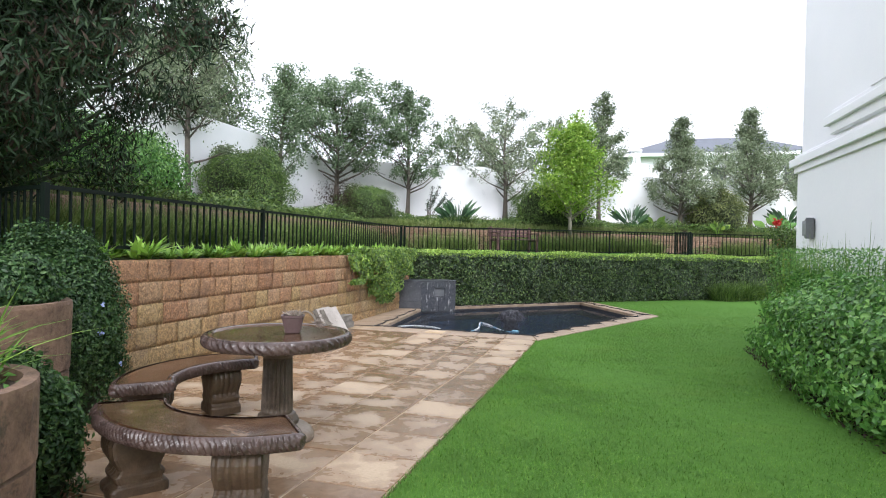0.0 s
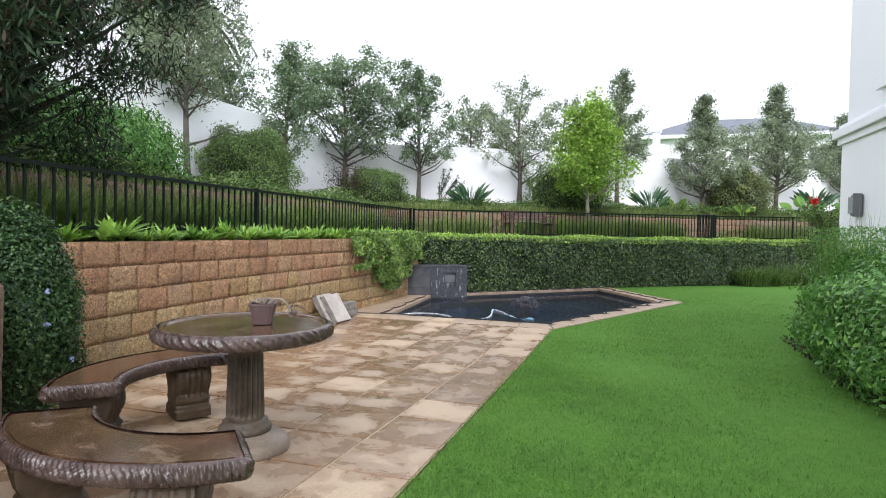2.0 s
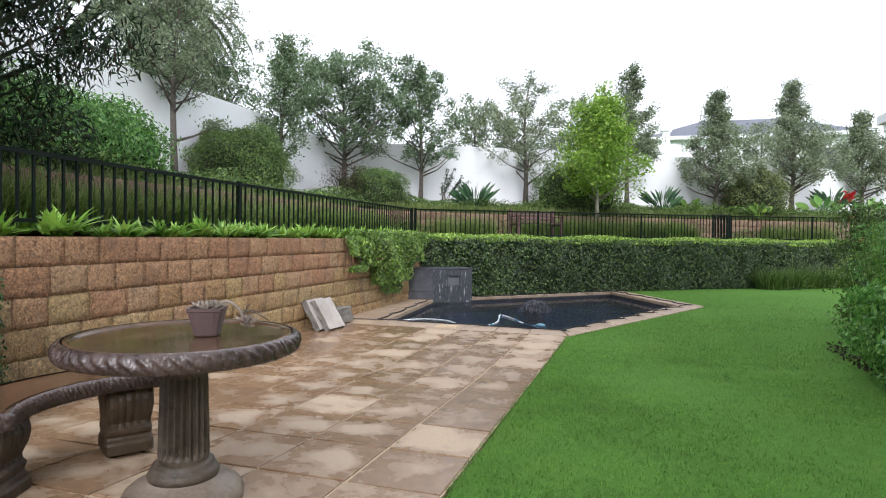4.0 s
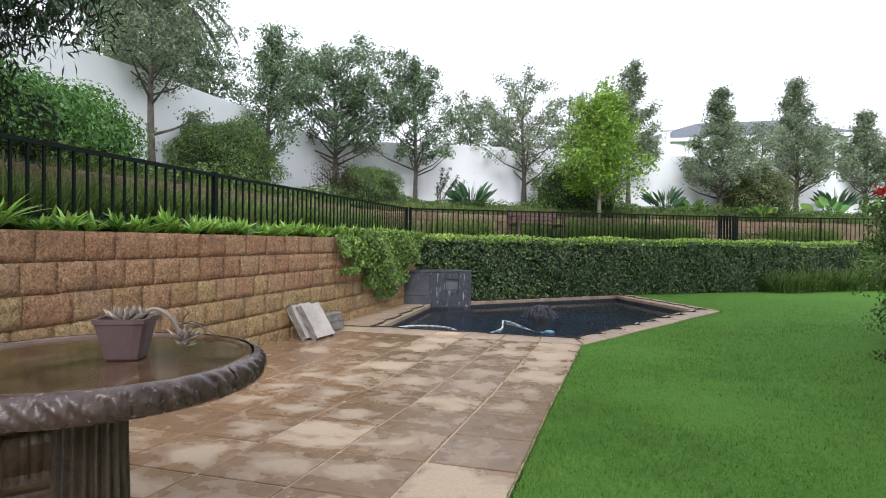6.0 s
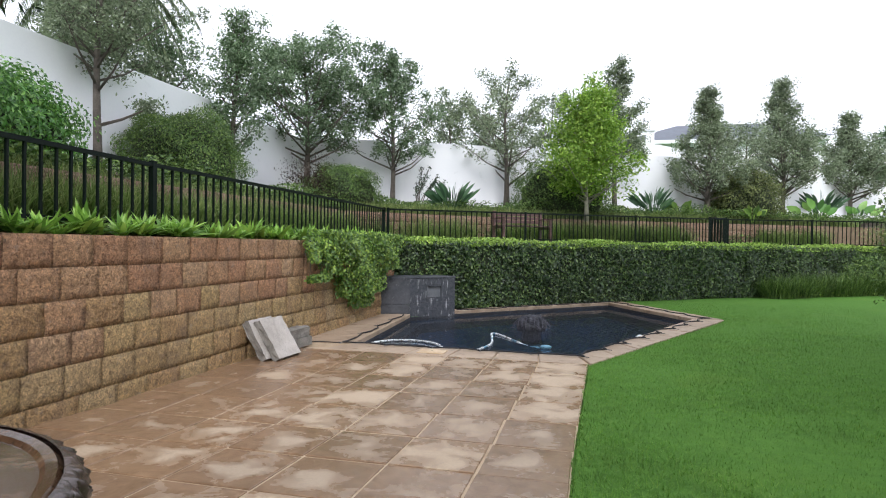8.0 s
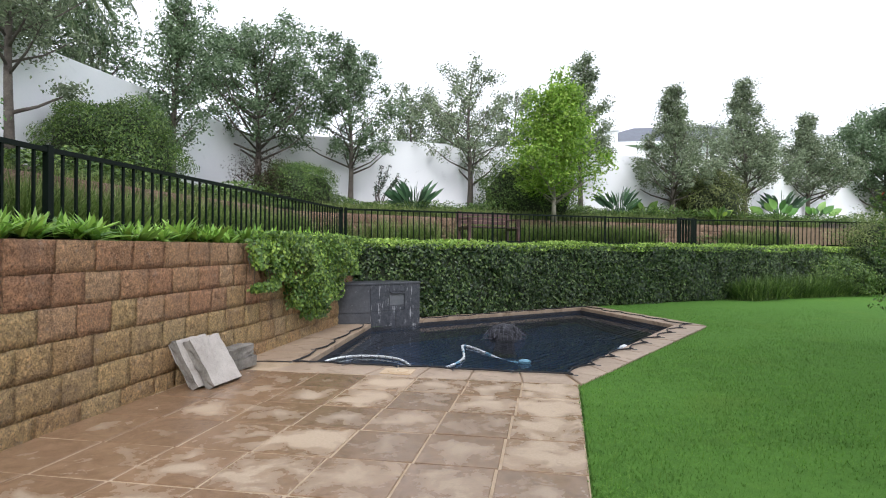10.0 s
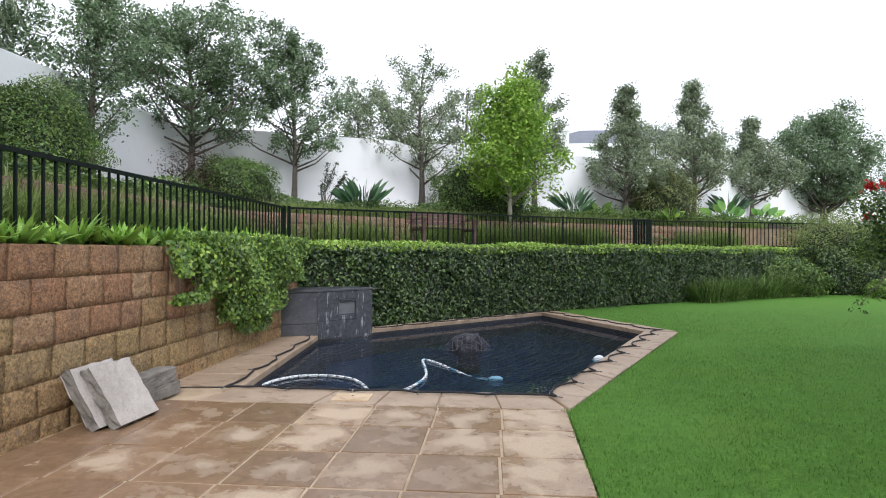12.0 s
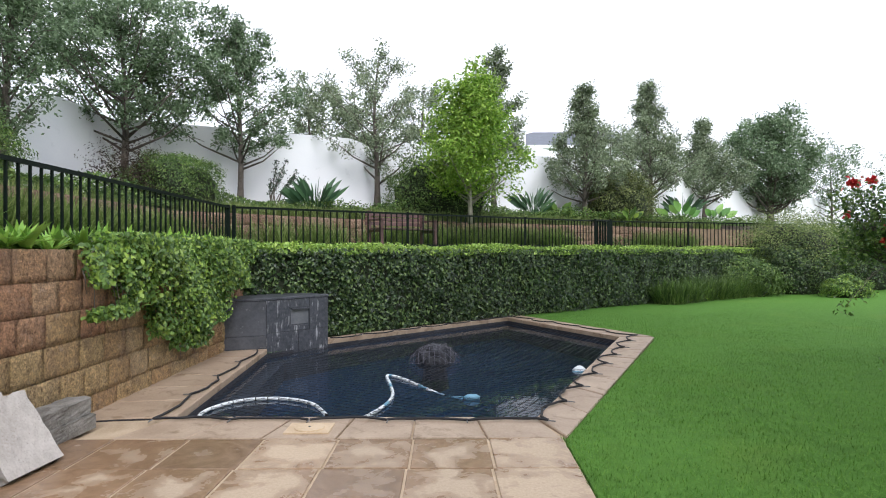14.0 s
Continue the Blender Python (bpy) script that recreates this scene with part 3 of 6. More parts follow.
def strip(name, a, b, za, zb, mat, cuts=6):
    bm = bmesh.new()
    cols = []
    for i in range(len(a) - 1):
        for k in range(4 if i < len(a) - 2 else 5):
            f = k / 4
            pa = Vector((*a[i], za)).lerp(Vector((*a[i + 1], za)), f)
            pb = Vector((*b[i], zb)).lerp(Vector((*b[i + 1], zb)), f)
            col = []
            for c in range(cuts + 1):
                p = pa.lerp(pb, c / cuts)
                if 0 < c < cuts:
                    p.z += 0.05 * noise.noise(p * 1.3)
                col.append(bm.verts.new(p))
            cols.append(col)
    for c0, c1 in zip(cols, cols[1:]):
        for k in range(cuts):
            bm.faces.new((c0[k], c1[k], c1[k + 1], c0[k + 1]))
    return part(name, bm, mat, smooth=True)


tagged(strip("terrace_lawn", EDGE, STEP, LOW, LOW + 0.02, LAWN), "rough grass on the upper terrace", "ground", kind="structure")
tagged(strip("planting_bed", STEP, BOUND, HIGH - 0.05, 2.32, EARTH), "dark planted bed below the boundary wall", "ground", kind="structure")

BLOCK_MESHES = []
for v in range(9):
    rr = random.Random(40 + v)
    bm = bmesh.new()
    L, Hh = 0.2925, 0.198
    nx, nz = 6, 4
    grid = [[bm.verts.new(((i / nx - 0.5) * L, (-0.005 - rr.uniform(0, 0.013)) if 0 < i < nx and 0 < k < nz else -rr.uniform(0.003, 0.010), (k / nz - 0.5) * Hh)) for i in range(nx + 1)] for k in range(nz + 1)]
    back = [bm.verts.new((sx * L / 2, 0.10, sz * Hh / 2)) for sz in (-1, 1) for sx in (-1, 1)]
    for k in range(nz):
        for i in range(nx):
            bm.faces.new((grid[k][i], grid[k][i + 1], grid[k + 1][i + 1], grid[k + 1][i]))
    bm.faces.new([grid[nz][i] for i in range(nx + 1)] + [back[3], back[2]])
    bm.faces.new([grid[0][i] for i in range(nx, -1, -1)] + [back[0], back[1]])
    bm.faces.new([grid[k][0] for k in range(nz + 1)] + [back[2], back[0]])
    bm.faces.new([grid[k][nx] for k in range(nz, -1, -1)] + [back[1], back[3]])
    bmesh.ops.recalc_face_normals(bm, faces=bm.faces)
    me = bpy.data.meshes.new("wall_block")
    bm.to_mesh(me)
    bm.free()
    me.materials.append(BLOCK)
    for poly in me.polygons[:nx * nz]:
        poly.use_smooth = True
    BLOCK_MESHES.append(me)
BUFF_MESHES = [me.copy() for me in BLOCK_MESHES]
for me in BUFF_MESHES:
    me.materials.clear()
    me.materials.append(BLOCK_BUFF)


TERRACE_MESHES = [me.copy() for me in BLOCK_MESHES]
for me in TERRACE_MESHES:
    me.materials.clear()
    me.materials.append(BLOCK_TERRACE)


def block_wall(wall, a, b, top, courses, size=1.0, seed=1, rusty=2.4, stock=None):
    """Split-face blocks in running bond between plan points a and b; the face looks to the right of a to b."""
    rr = random.Random(seed)
    a, b = Vector((*a, 0)), Vector((*b, 0))
    d = (b - a).normalized()
    turn = math.degrees(math.atan2(d.y, d.x))
    pitch, rise = 0.295 * size, 0.2 * size
    for c in range(courses):
        s = (0.5 * (c % 2) + rr.uniform(-0.06, 0.06)) * pitch
        while s < (b - a).length:
            k = rr.choice((0.86, 0.97, 1.0, 1.0, 1.09, 1.2))
            p = a + d * (s + pitch * k / 2)
            ob = new("wall_block", rr.choice(stock or (BLOCK_MESHES if c + rr.uniform(-0.9, 1.5) < rusty else BUFF_MESHES)))
            ob.matrix_world = pose(p.x, p.y, top - rise * (c + 0.5), rr.uniform(-1, 1), 0, turn + rr.uniform(-1, 1)) @ Matrix.Diagonal((size * k, size, size, 1))
            ob.parent = wall
            ob.matrix_parent_inverse = wall.matrix_world.inverted()
            s += pitch * k


def retaining_wall():
    w = empty("wall_retaining", (WALL_X, -2, 0))
    tagged(w, "rust and buff split-face concrete block retaining wall", "wall", kind="structure")
    bm = bmesh.new()
    prism(bm, [(WALL_X - 0.30, -12), (WALL_X - 0.012, -12), (WALL_X - 0.012, -5.0), (WALL_X - 0.127, 4.4), (WALL_X - 0.40, 4.4)], -0.1, WALL_TOP - 0.03)
    part("backing", bm, BLOCK_BACK, w)
    return w


def build_low_wall():
    w = empty("wall_terrace", (-3, 8, LOW))
    tagged(w, "low brown block wall along the planted bed", "wall", kind="structure")
    bm = bmesh.new()
    for (x0, y0), (x1, y1) in zip(STEP, STEP[1:]):
        d = Vector((x1 - x0, y1 - y0, 0)).normalized()
        nrm = Vector((-d.y, d.x, 0)) * 0.3
        prism(bm, [(x0, y0), (x1, y1), (x1 + nrm.x, y1 + nrm.y), (x0 + nrm.x, y0 + nrm.y)], LOW - 0.1, HIGH)
    part("backing", bm, BLOCK_BACK, w)
    return w


wall_retaining = retaining_wall()
wall_terrace = build_low_wall()


def boundary_wall():
    """White plastered wall whose top steps down in soft curves."""
    bm = bmesh.new()
    cols = []
    run = 0.0
    for i in range(len(BOUND) - 1):
        a, b = Vector((*BOUND[i], 0)), Vector((*BOUND[i + 1], 0))
        steps = max(2, int((b - a).length / 0.2))
        d = (b - a).normalized()
        nrm = Vector((-d.y, d.x, 0)) * 0.22
        for k in range(steps):
            p = a.lerp(b, k / steps)
            if i < 3:
                z = 4.20 if p.y < 5.7 else 4.20 - 0.34 * min(1.0, (p.y - 5.7) / 0.7) + 0.26 * max(0, min(1, (p.y - 7.0) / 0.8))
            else:
                q = (run + (p - a).length) / 3.3
                f = q - math.floor(q)
                s = max(0.0, min(1.0, (f - 0.62) / 0.3))
                z = 4.20 - 0.26 * (s * s * (3 - 2 * s))
                z -= 0.07 * max(0, min(3, (p.x - 0.0) / 3))
            cols.append([bm.verts.new((q2.x, q2.y, zz)) for q2, zz in ((p, 0.9), (p, z), (p + nrm, z), (p + nrm, 0.9))])
        if i >= 3:
            run += (b - a).length
    for c0, c1 in zip(cols, cols[1:]):
        for k in range(3):
            bm.faces.new((c0[k], c0[k + 1], c1[k + 1], c1[k]))
    return tagged(part("wall_boundary", bm, WHITE_WALL), "tall white plastered garden boundary wall with a curved stepped top", "wall", kind="structure")


boundary_wall()


# ---- house ----
def build_house():
    h = empty("house", (4.1, -4, 0))
    tagged(h, "white plastered house with moulded cornice", "house")
    part("wall", box(3.99, -14, -0.1, 12, 0.74, 2.50), HOUSE_WHITE, h)
    part("upper_wall", box(4.0, -14, 2.50, 12, 0.60, 7.2), HOUSE_WHITE, h)
    for x0, y1, z0, z1 in ((3.92, 0.90, 2.55, 2.66), (3.96, 0.82, 2.46, 2.55), (3.965, 0.80, 2.66, 2.71)):
        part("cornice", box(x0, -14, z0, 12.1, y1, z1, 0.008), HOUSE_WHITE, h)
    for x0, y1, z0, z1 in ((3.90, -0.50, 2.87, 2.97), (3.94, -0.60, 2.76, 2.87), (3.95, -0.62, 2.97, 3.04)):
        part("window_moulding", box(x0, -14, z0, 4.3, y1, z1, 0.008), HOUSE_WHITE, h)
    part("window_pier", box(3.93, -14, 3.04, 4.3, -1.72, 7.2), HOUSE_WHITE, h)
    part("roof", box(3.6, -14.4, 7.2, 12.4, 1.2, 7.4), ROOF, h)
    return h


house = build_house()


def wall_lamp():
    lamp = empty("wall_lamp", (3.99, 0.1, 1.56))
    tagged(lamp, "grey rectangular outdoor bulkhead lamp on the house wall", "lamp")
    part("back_box", box(3.93, -0.02, 1.545, 3.99, 0.20, 1.79, 0.01), LAMP_METAL, lamp)
    part("diffuser", box(3.895, 0.02, 1.57, 3.93, 0.17, 1.765, 0.008), LAMP_GLASS, lamp, "frosted grey glass")
    part("hood", box(3.88, -0.05, 1.53, 3.97, -0.02, 1.80, 0.006), LAMP_METAL, lamp)


wall_lamp()


def neighbour():
    n = empty("neighbour_house", (9, 38, 0))
    tagged(n, "distant white house with grey slate hipped roof", "house")
    part("wall", box(3, 37, 0, 15, 45, 8.3), HOUSE_WHITE, n)
    bm = bmesh.new()
    base = [bm.verts.new(p) for p in ((2.4, 36.4, 8.3), (15.6, 36.4, 8.3), (15.6, 45.6, 8.3), (2.4, 45.6, 8.3))]
    r0, r1 = bm.verts.new((6.5, 41, 10.1)), bm.verts.new((12, 41, 10.1))
    for f in ((base[0], base[1], r1, r0), (base[1], base[2], r1), (base[2], base[3], r0, r1), (base[3], base[0], r0), base[::-1]):
        bm.faces.new(f)
    part("roof", bm, ROOF, n, "grey slate roof")
    part("eaves", box(2.3, 36.3, 8.08, 15.7, 36.6, 8.3), HOUSE_WHITE, n)
    for x in (3.6, 6.0, 8.6, 10.8, 13.2):
        w = part("window", box(x, 36.92, 5.9, x + 1.1, 37.02, 7.4), HOUSE_WHITE, n)
        part("pane", box(x + 0.08, 36.90, 5.98, x + 1.02, 36.93, 7.32), SLATE, w)
    m = empty("garden_outbuilding", (3.6, 19, 0))
    tagged(m, "white gabled outbuilding behind the boundary wall", "building")
    bm = bmesh.new()
    a = [bm.verts.new(p) for p in ((2.4, 18.6, 0), (6.0, 18.6, 0), (6.0, 18.6, 4.3), (3.0, 18.6, 5.1), (2.4, 18.6, 5.1))]
    b = [bm.verts.new((v.co.x, 22.0, v.co.z)) for v in a]
    bm.faces.new(a), bm.faces.new(b[::-1])
    for i in range(5):
        j = (i + 1) % 5
        bm.faces.new((a[i], b[i], b[j], a[j]))
    part("wall", bm, HOUSE_WHITE, m)
    part("chimney", box(2.55, 18.7, 5.0, 2.85, 19.0, 5.65, 0.01), HOUSE_WHITE, m)
    part("chimney_cap", box(2.48, 18.63, 5.65, 2.92, 19.07, 5.73, 0.01), HOUSE_WHITE, m)


neighbour()


# ---- fence ----
def fence_run(f, pts, spacing=0.125):
    """Posts, rails and pickets along plan points with (x, y, foot, top); a post at every point."""
    for x, y, z0, z1 in pts:
        part("post", box(x - 0.024, y - 0.024, z0 - 0.12, x + 0.024, y + 0.024, z1 + 0.012, 0.004), FENCE_PAINT, f)
    for (x0, y0, a0, b0), (x1, y1, a1, b1) in zip(pts, pts[1:]):
        for e0, e1, hgt, wid in ((b0 - 0.02, b1 - 0.02, 0.016, 0.016), (a0 + 0.07, a1 + 0.07, 0.014, 0.014)):
            d = Vector((x1 - x0, y1 - y0, 0)).normalized()
            s = Vector((-d.y, d.x, 0)) * wid
            bm = bmesh.new()
            q = [bm.verts.new((x + s.x * k, y + s.y * k, e + m * hgt)) for x, y, e in ((x0, y0, e0), (x1, y1, e1)) for k, m in ((-1, -1), (1, -1), (1, 1), (-1, 1))]
            for i in range(4):
                j = (i + 1) % 4
                bm.faces.new((q[i], q[j], q[4 + j], q[4 + i]))
            bm.faces.new(q[:4][::-1]), bm.faces.new(q[4:])
            part("rail", bm, FENCE_PAINT, f)
        length = math.hypot(x1 - x0, y1 - y0)
        k = max(2, round(length / spacing))
        for i in range(1, k):
            t = i / k
            x, y, lo, hi = x0 + (x1 - x0) * t, y0 + (y1 - y0) * t, a0 + (a1 - a0) * t + 0.06, b0 + (b1 - b0) * t - 0.03
            ob = new("picket", PICKET)
            ob.matrix_world = Matrix.LocRotScale((x, y, lo), Euler((0, 0, math.atan2(y1 - y0, x1 - x0))), (1, 1, hi - lo))
            ob.parent = f
            ob.matrix_parent_inverse = f.matrix_world.inverted()


PICKET = bpy.data.meshes.new("picket")
bm = box(-0.0085, -0.0085, 0, 0.0085, 0.0085, 1)
bm.to_mesh(PICKET)
bm.free()
PICKET.materials.append(FENCE_PAINT)

fence_side = empty("fence", (-3, 0, LOW))
tagged(fence_side, "low black metal picket fence on top of the retaining wall", "fence", "garden fences")
fence_run(fence_side, [(-4.9, -4.25, LOW, 1.74), (-2.80, -5.0, LOW, 1.74), (-3.08, -1.50, LOW, 1.76), (-3.36, 5.04, LOW, 1.80)])
fence_back = empty("fence", (0, 8.5, LOW))
tagged(fence_back, "low black metal picket fence behind the clipped hedge", "fence", "garden fences")
fence_run(fence_back, [(-3.30, 5.10, LOW, 1.80), (-0.9, 7.29, LOW, 1.84), (1.55, 9.53, LOW, 1.88), (4.0, 11.8, LOW, 1.92)])
gate = empty("garden_gate", (4.3, 11.9, LOW))
tagged(gate, "closed black metal picket gate in the fence", "gate")
fence_run(gate, [(3.55, 11.32, LOW, 1.93), (4.06, 11.85, LOW, 1.95)], 0.07)
fence_right = empty("fence", (6, 12.6, LOW))
tagged(fence_right, "low black metal picket fence beyond the gate", "fence", "garden fences")
fence_run(fence_right, [(4.12, 11.9, LOW, 1.92), (6.4, 12.6, LOW, 1.92), (8.7, 13.4, LOW, 1.92), (11.0, 14.3, LOW, 1.92)])


# ---- hedges and planting ----
def sample_box(rng, n, lo, hi):
    return rng.uniform(lo, hi, (n, 3))


HEDGE = [(-2.75, 3.85), (-1.6, 4.62), (0.2, 6.22), (4.05, 9.25), (8.8, 12.9)]


def build_hedge():
    rng = np.random.default_rng(11)
    h = empty("hedge", (1, 7, 0))
    tagged(h, "dense clipped dark green hedge with fresh lime tips on top", "hedge")
    bm = bmesh.new()
    P, N, T = [], [], []
    for (x0, y0), (x1, y1) in zip(HEDGE, HEDGE[1:]):
        d = np.array([x1 - x0, y1 - y0, 0.0])
        length = np.linalg.norm(d)
        d /= length
        out = np.array([d[1], -d[0], 0.0])
        a, b = np.array([x0, y0, 0.0]), np.array([x1, y1, 0.0])
        q = [a - out * 0.10, b - out * 0.10, b - out * 0.75, a - out * 0.75]
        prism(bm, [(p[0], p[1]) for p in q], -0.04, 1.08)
        n = int(length * 1.15 * 3400)
        s, z = rng.uniform(-0.05, length + 0.05, n), rng.uniform(0.0, 1.16, n)
        wob = 0.05 * np.sin(s * 3.1 + z * 4) + 0.04 * np.sin(s * 7.3 - z * 6)
        dep = rng.uniform(-0.19, 0.06, n) + wob * 0.7
        P.append(a + d * s[:, None] + out * dep[:, None] + np.array([0, 0, 1]) * z[:, None])
        N.append(out + rng.normal(0, 0.55, (n, 3)) + np.array([0, 0, 0.35]))
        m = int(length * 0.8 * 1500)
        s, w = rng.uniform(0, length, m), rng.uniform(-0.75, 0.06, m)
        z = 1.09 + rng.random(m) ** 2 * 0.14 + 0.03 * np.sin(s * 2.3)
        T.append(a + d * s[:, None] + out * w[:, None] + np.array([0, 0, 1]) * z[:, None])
    # solid block whose dark colour stands in for shade between the leaves
    part("core", bm, TWIG_SHADE, h, "solid core coloured dark like the shaded inside")
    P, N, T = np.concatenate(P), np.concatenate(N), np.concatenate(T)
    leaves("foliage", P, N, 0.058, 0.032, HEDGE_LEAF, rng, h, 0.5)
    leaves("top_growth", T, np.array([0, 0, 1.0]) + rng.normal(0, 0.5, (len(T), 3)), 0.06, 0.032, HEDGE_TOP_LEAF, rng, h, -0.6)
    return h


build_hedge()


def creeper(name, label, boxes, leaf, mat, count, seed):
    """A hanging sheet of creeper: (x, y, z) ranges filled with leaves, over a thin woody mat."""
    rng = np.random.default_rng(seed)
    c = empty(name, ((boxes[0][0] + boxes[0][1]) / 2, (boxes[0][2] + boxes[0][3]) / 2, boxes[0][4]))
    tagged(c, label, "creeper")
    vol = [(b[3] - b[2]) * (b[5] - b[4] + 0.3) for b in boxes]
    for b, v in zip(boxes, vol):
        n = int(count * v / sum(vol))
        p = sample_box(rng, n, (b[0], b[2], b[4]), (b[1], b[3], b[5] + 0.02))
        ragged = np.sin(p[:, 1] * 9 + p[:, 2] * 5) + np.sin(p[:, 1] * 17 - p[:, 2] * 11 + 2)
        low = (p[:, 2] - b[4]) / (b[5] - b[4])
        p = p[ragged + 2.4 * low > -0.5]
        p[:, 0] += 0.05 * np.sin(p[:, 1] * 5 + p[:, 2] * 7)
        leaves("foliage", p, rng.normal(0, 0.5, p.shape) + np.array([0.9, -0.25, 0.4]), leaf, leaf * 0.65, mat, rng, c, 0.5)
    for b in boxes[1:]:
        for k in range(4):
            y = rng.uniform(b[2], b[3])
            line = [(b[0] + 0.03 + 0.02 * math.sin(j * 1.7 + k), y + 0.05 * math.sin(j + k), 1.14 + (b[4] - 0.04 - 1.14) * j / 6) for j in range(7)]
            part("stem", add_tube(bmesh.new(), line, [0.006 - 0.0007 * j for j in range(7)], 5), BARK, c, "thin woody stem")
    return c


creeper("wall_creeper", "bright green creeper spilling over the retaining wall", [(-2.75, -2.50, 0.9, 3.6, 0.95, 1.25), (-2.66, -2.46, 0.7, 3.4, 0.72, 1.12), (-2.66, -2.50, 1.3, 2.9, 0.40, 0.75), (-2.66, -2.54, 0.35, 1.1, 0.88, 1.15), (-2.64, -2.56, 0.35, 1.0, 0.66, 0.72), (-2.64, -2.56, 1.7, 2.3, 0.22, 0.45), (-3.0, -2.6, 0.6, 4.0, 1.12, 1.24)], 0.046, CREEPER_LEAF, 19000, 21)


def tree(name, label, at, top, crown_low, radius, mat, count, seed, trunk=0.07, bark=None, leaf=0.07, shape="round", lean=(0, 0), clump=0.22, limbs=16, category="tree", second=None, narrow=0.5, slim=0.45, core=0.0):
    """A tapered trunk that carries limbs and twigs, with leaves in loose clumps about their ends."""
    rng = np.random.default_rng(seed)
    rr = random.Random(seed)
    t = empty(name, at)
    tagged(t, label, category)
    base = Vector(at)
    height = top - at[2]
    bm = bmesh.new()

    def axis(f):
        return base + Vector((lean[0] * f + 0.10 * math.sin(f * 5 + seed) * f, lean[1] * f + 0.08 * math.cos(f * 4 + seed) * f, height * f))
    pts = [axis(i / 9) - Vector((0, 0, 0.08 if i == 0 else 0)) for i in range(10)]
    add_tube(bm, pts, [trunk * (1.25 if i == 0 else 1.0) * (1 - 0.93 * i / 9) + 0.006 for i in range(10)], 8)
    centres = []
    f0 = (crown_low - at[2]) / height
    for i in range(limbs):
        f = f0 + (0.97 - f0) * ((i + rr.random() * 0.8) / limbs) ** (1.35 if shape == "spire" else 1.0)
        g = (f - f0) / (1 - f0)
        if shape == "round":
            reach = radius * (0.35 + 0.65 * math.sin(math.pi * min(1, g * 0.85 + 0.18)))
        elif shape == "cone":
            reach = radius * (1.0 - 0.8 * g) * (0.75 + 0.25 * min(1, g * 6))
        else:
            reach = radius * (1 - (1 - narrow) * max(0.0, min(1.0, (g - 0.22) / 0.38))) * (1 - 0.8 * max(0.0, (g - 0.5) / 0.5))
        reach *= rr.uniform(0.6, 1.12)
        ang = i * 2.4 + rr.uniform(-0.5, 0.5)
        start = axis(max(0.08, f - 0.09 - 0.22 * reach / height))
        end = axis(f) + Vector((math.cos(ang) * reach, math.sin(ang) * reach, rr.uniform(0.0, 0.3) * radius))
        mid = start.lerp(end, 0.5) + Vector((0, 0, -0.06 * radius))
        r = trunk * 0.42 * (1.1 - f)
        add_tube(bm, [start, mid, end], [r + 0.006, r * 0.6 + 0.005, 0.003], 5)
        for k in range(4):
            a = start.lerp(end, rr.uniform(0.35, 1.0))
            b = a + Vector((rr.uniform(-1, 1), rr.uniform(-1, 1), rr.uniform(-0.3, 0.8))) * (0.28 * reach + 0.08)
            add_tube(bm, [a, b], [0.006, 0.002], 4)
            centres.append((b, clump * rr.uniform(0.7, 1.25)))
        centres.append((end, clump))
    centres.append((axis(0.98), clump * 0.9))
    part("trunk", bm, bark or BARK, t, smooth=True)
    # solid blob, coloured dark to stand in for shade inside the crown
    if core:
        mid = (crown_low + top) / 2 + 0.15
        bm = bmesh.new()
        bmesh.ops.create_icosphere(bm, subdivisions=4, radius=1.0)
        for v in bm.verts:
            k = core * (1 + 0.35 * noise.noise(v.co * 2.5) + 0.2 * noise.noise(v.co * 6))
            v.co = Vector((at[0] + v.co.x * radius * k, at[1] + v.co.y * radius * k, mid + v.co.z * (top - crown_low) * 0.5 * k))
        part("inner_twigs", bm, TWIG_SHADE, t, "solid dark core standing in for shade inside the crown", True)
    per = max(1, int(count * 0.8) // len(centres))
    leaf *= 1.18
    C = np.repeat(np.array([c for c, _ in centres]), per, 0)
    S = np.repeat(np.array([s for _, s in centres]), per)[:, None]
    P = C + np.clip(rng.normal(0, 0.38, C.shape), -0.7, 0.7) * S * np.array([1, 1, 0.95])
    N = rng.normal(0, 0.8, P.shape) + np.array([0, -0.2, 0.7])
    if second:
        pick = rng.random(len(C)) < second[1]
        leaves("crown", P[~pick], N[~pick], leaf, leaf * slim, mat, rng, t, 0.8)
        leaves("dry_growth", P[pick], N[pick], leaf, leaf * slim, second[0], rng, t, 0.8)
    else:
        leaves("crown", P, N, leaf, leaf * 0.45, mat, rng, t)
    return t


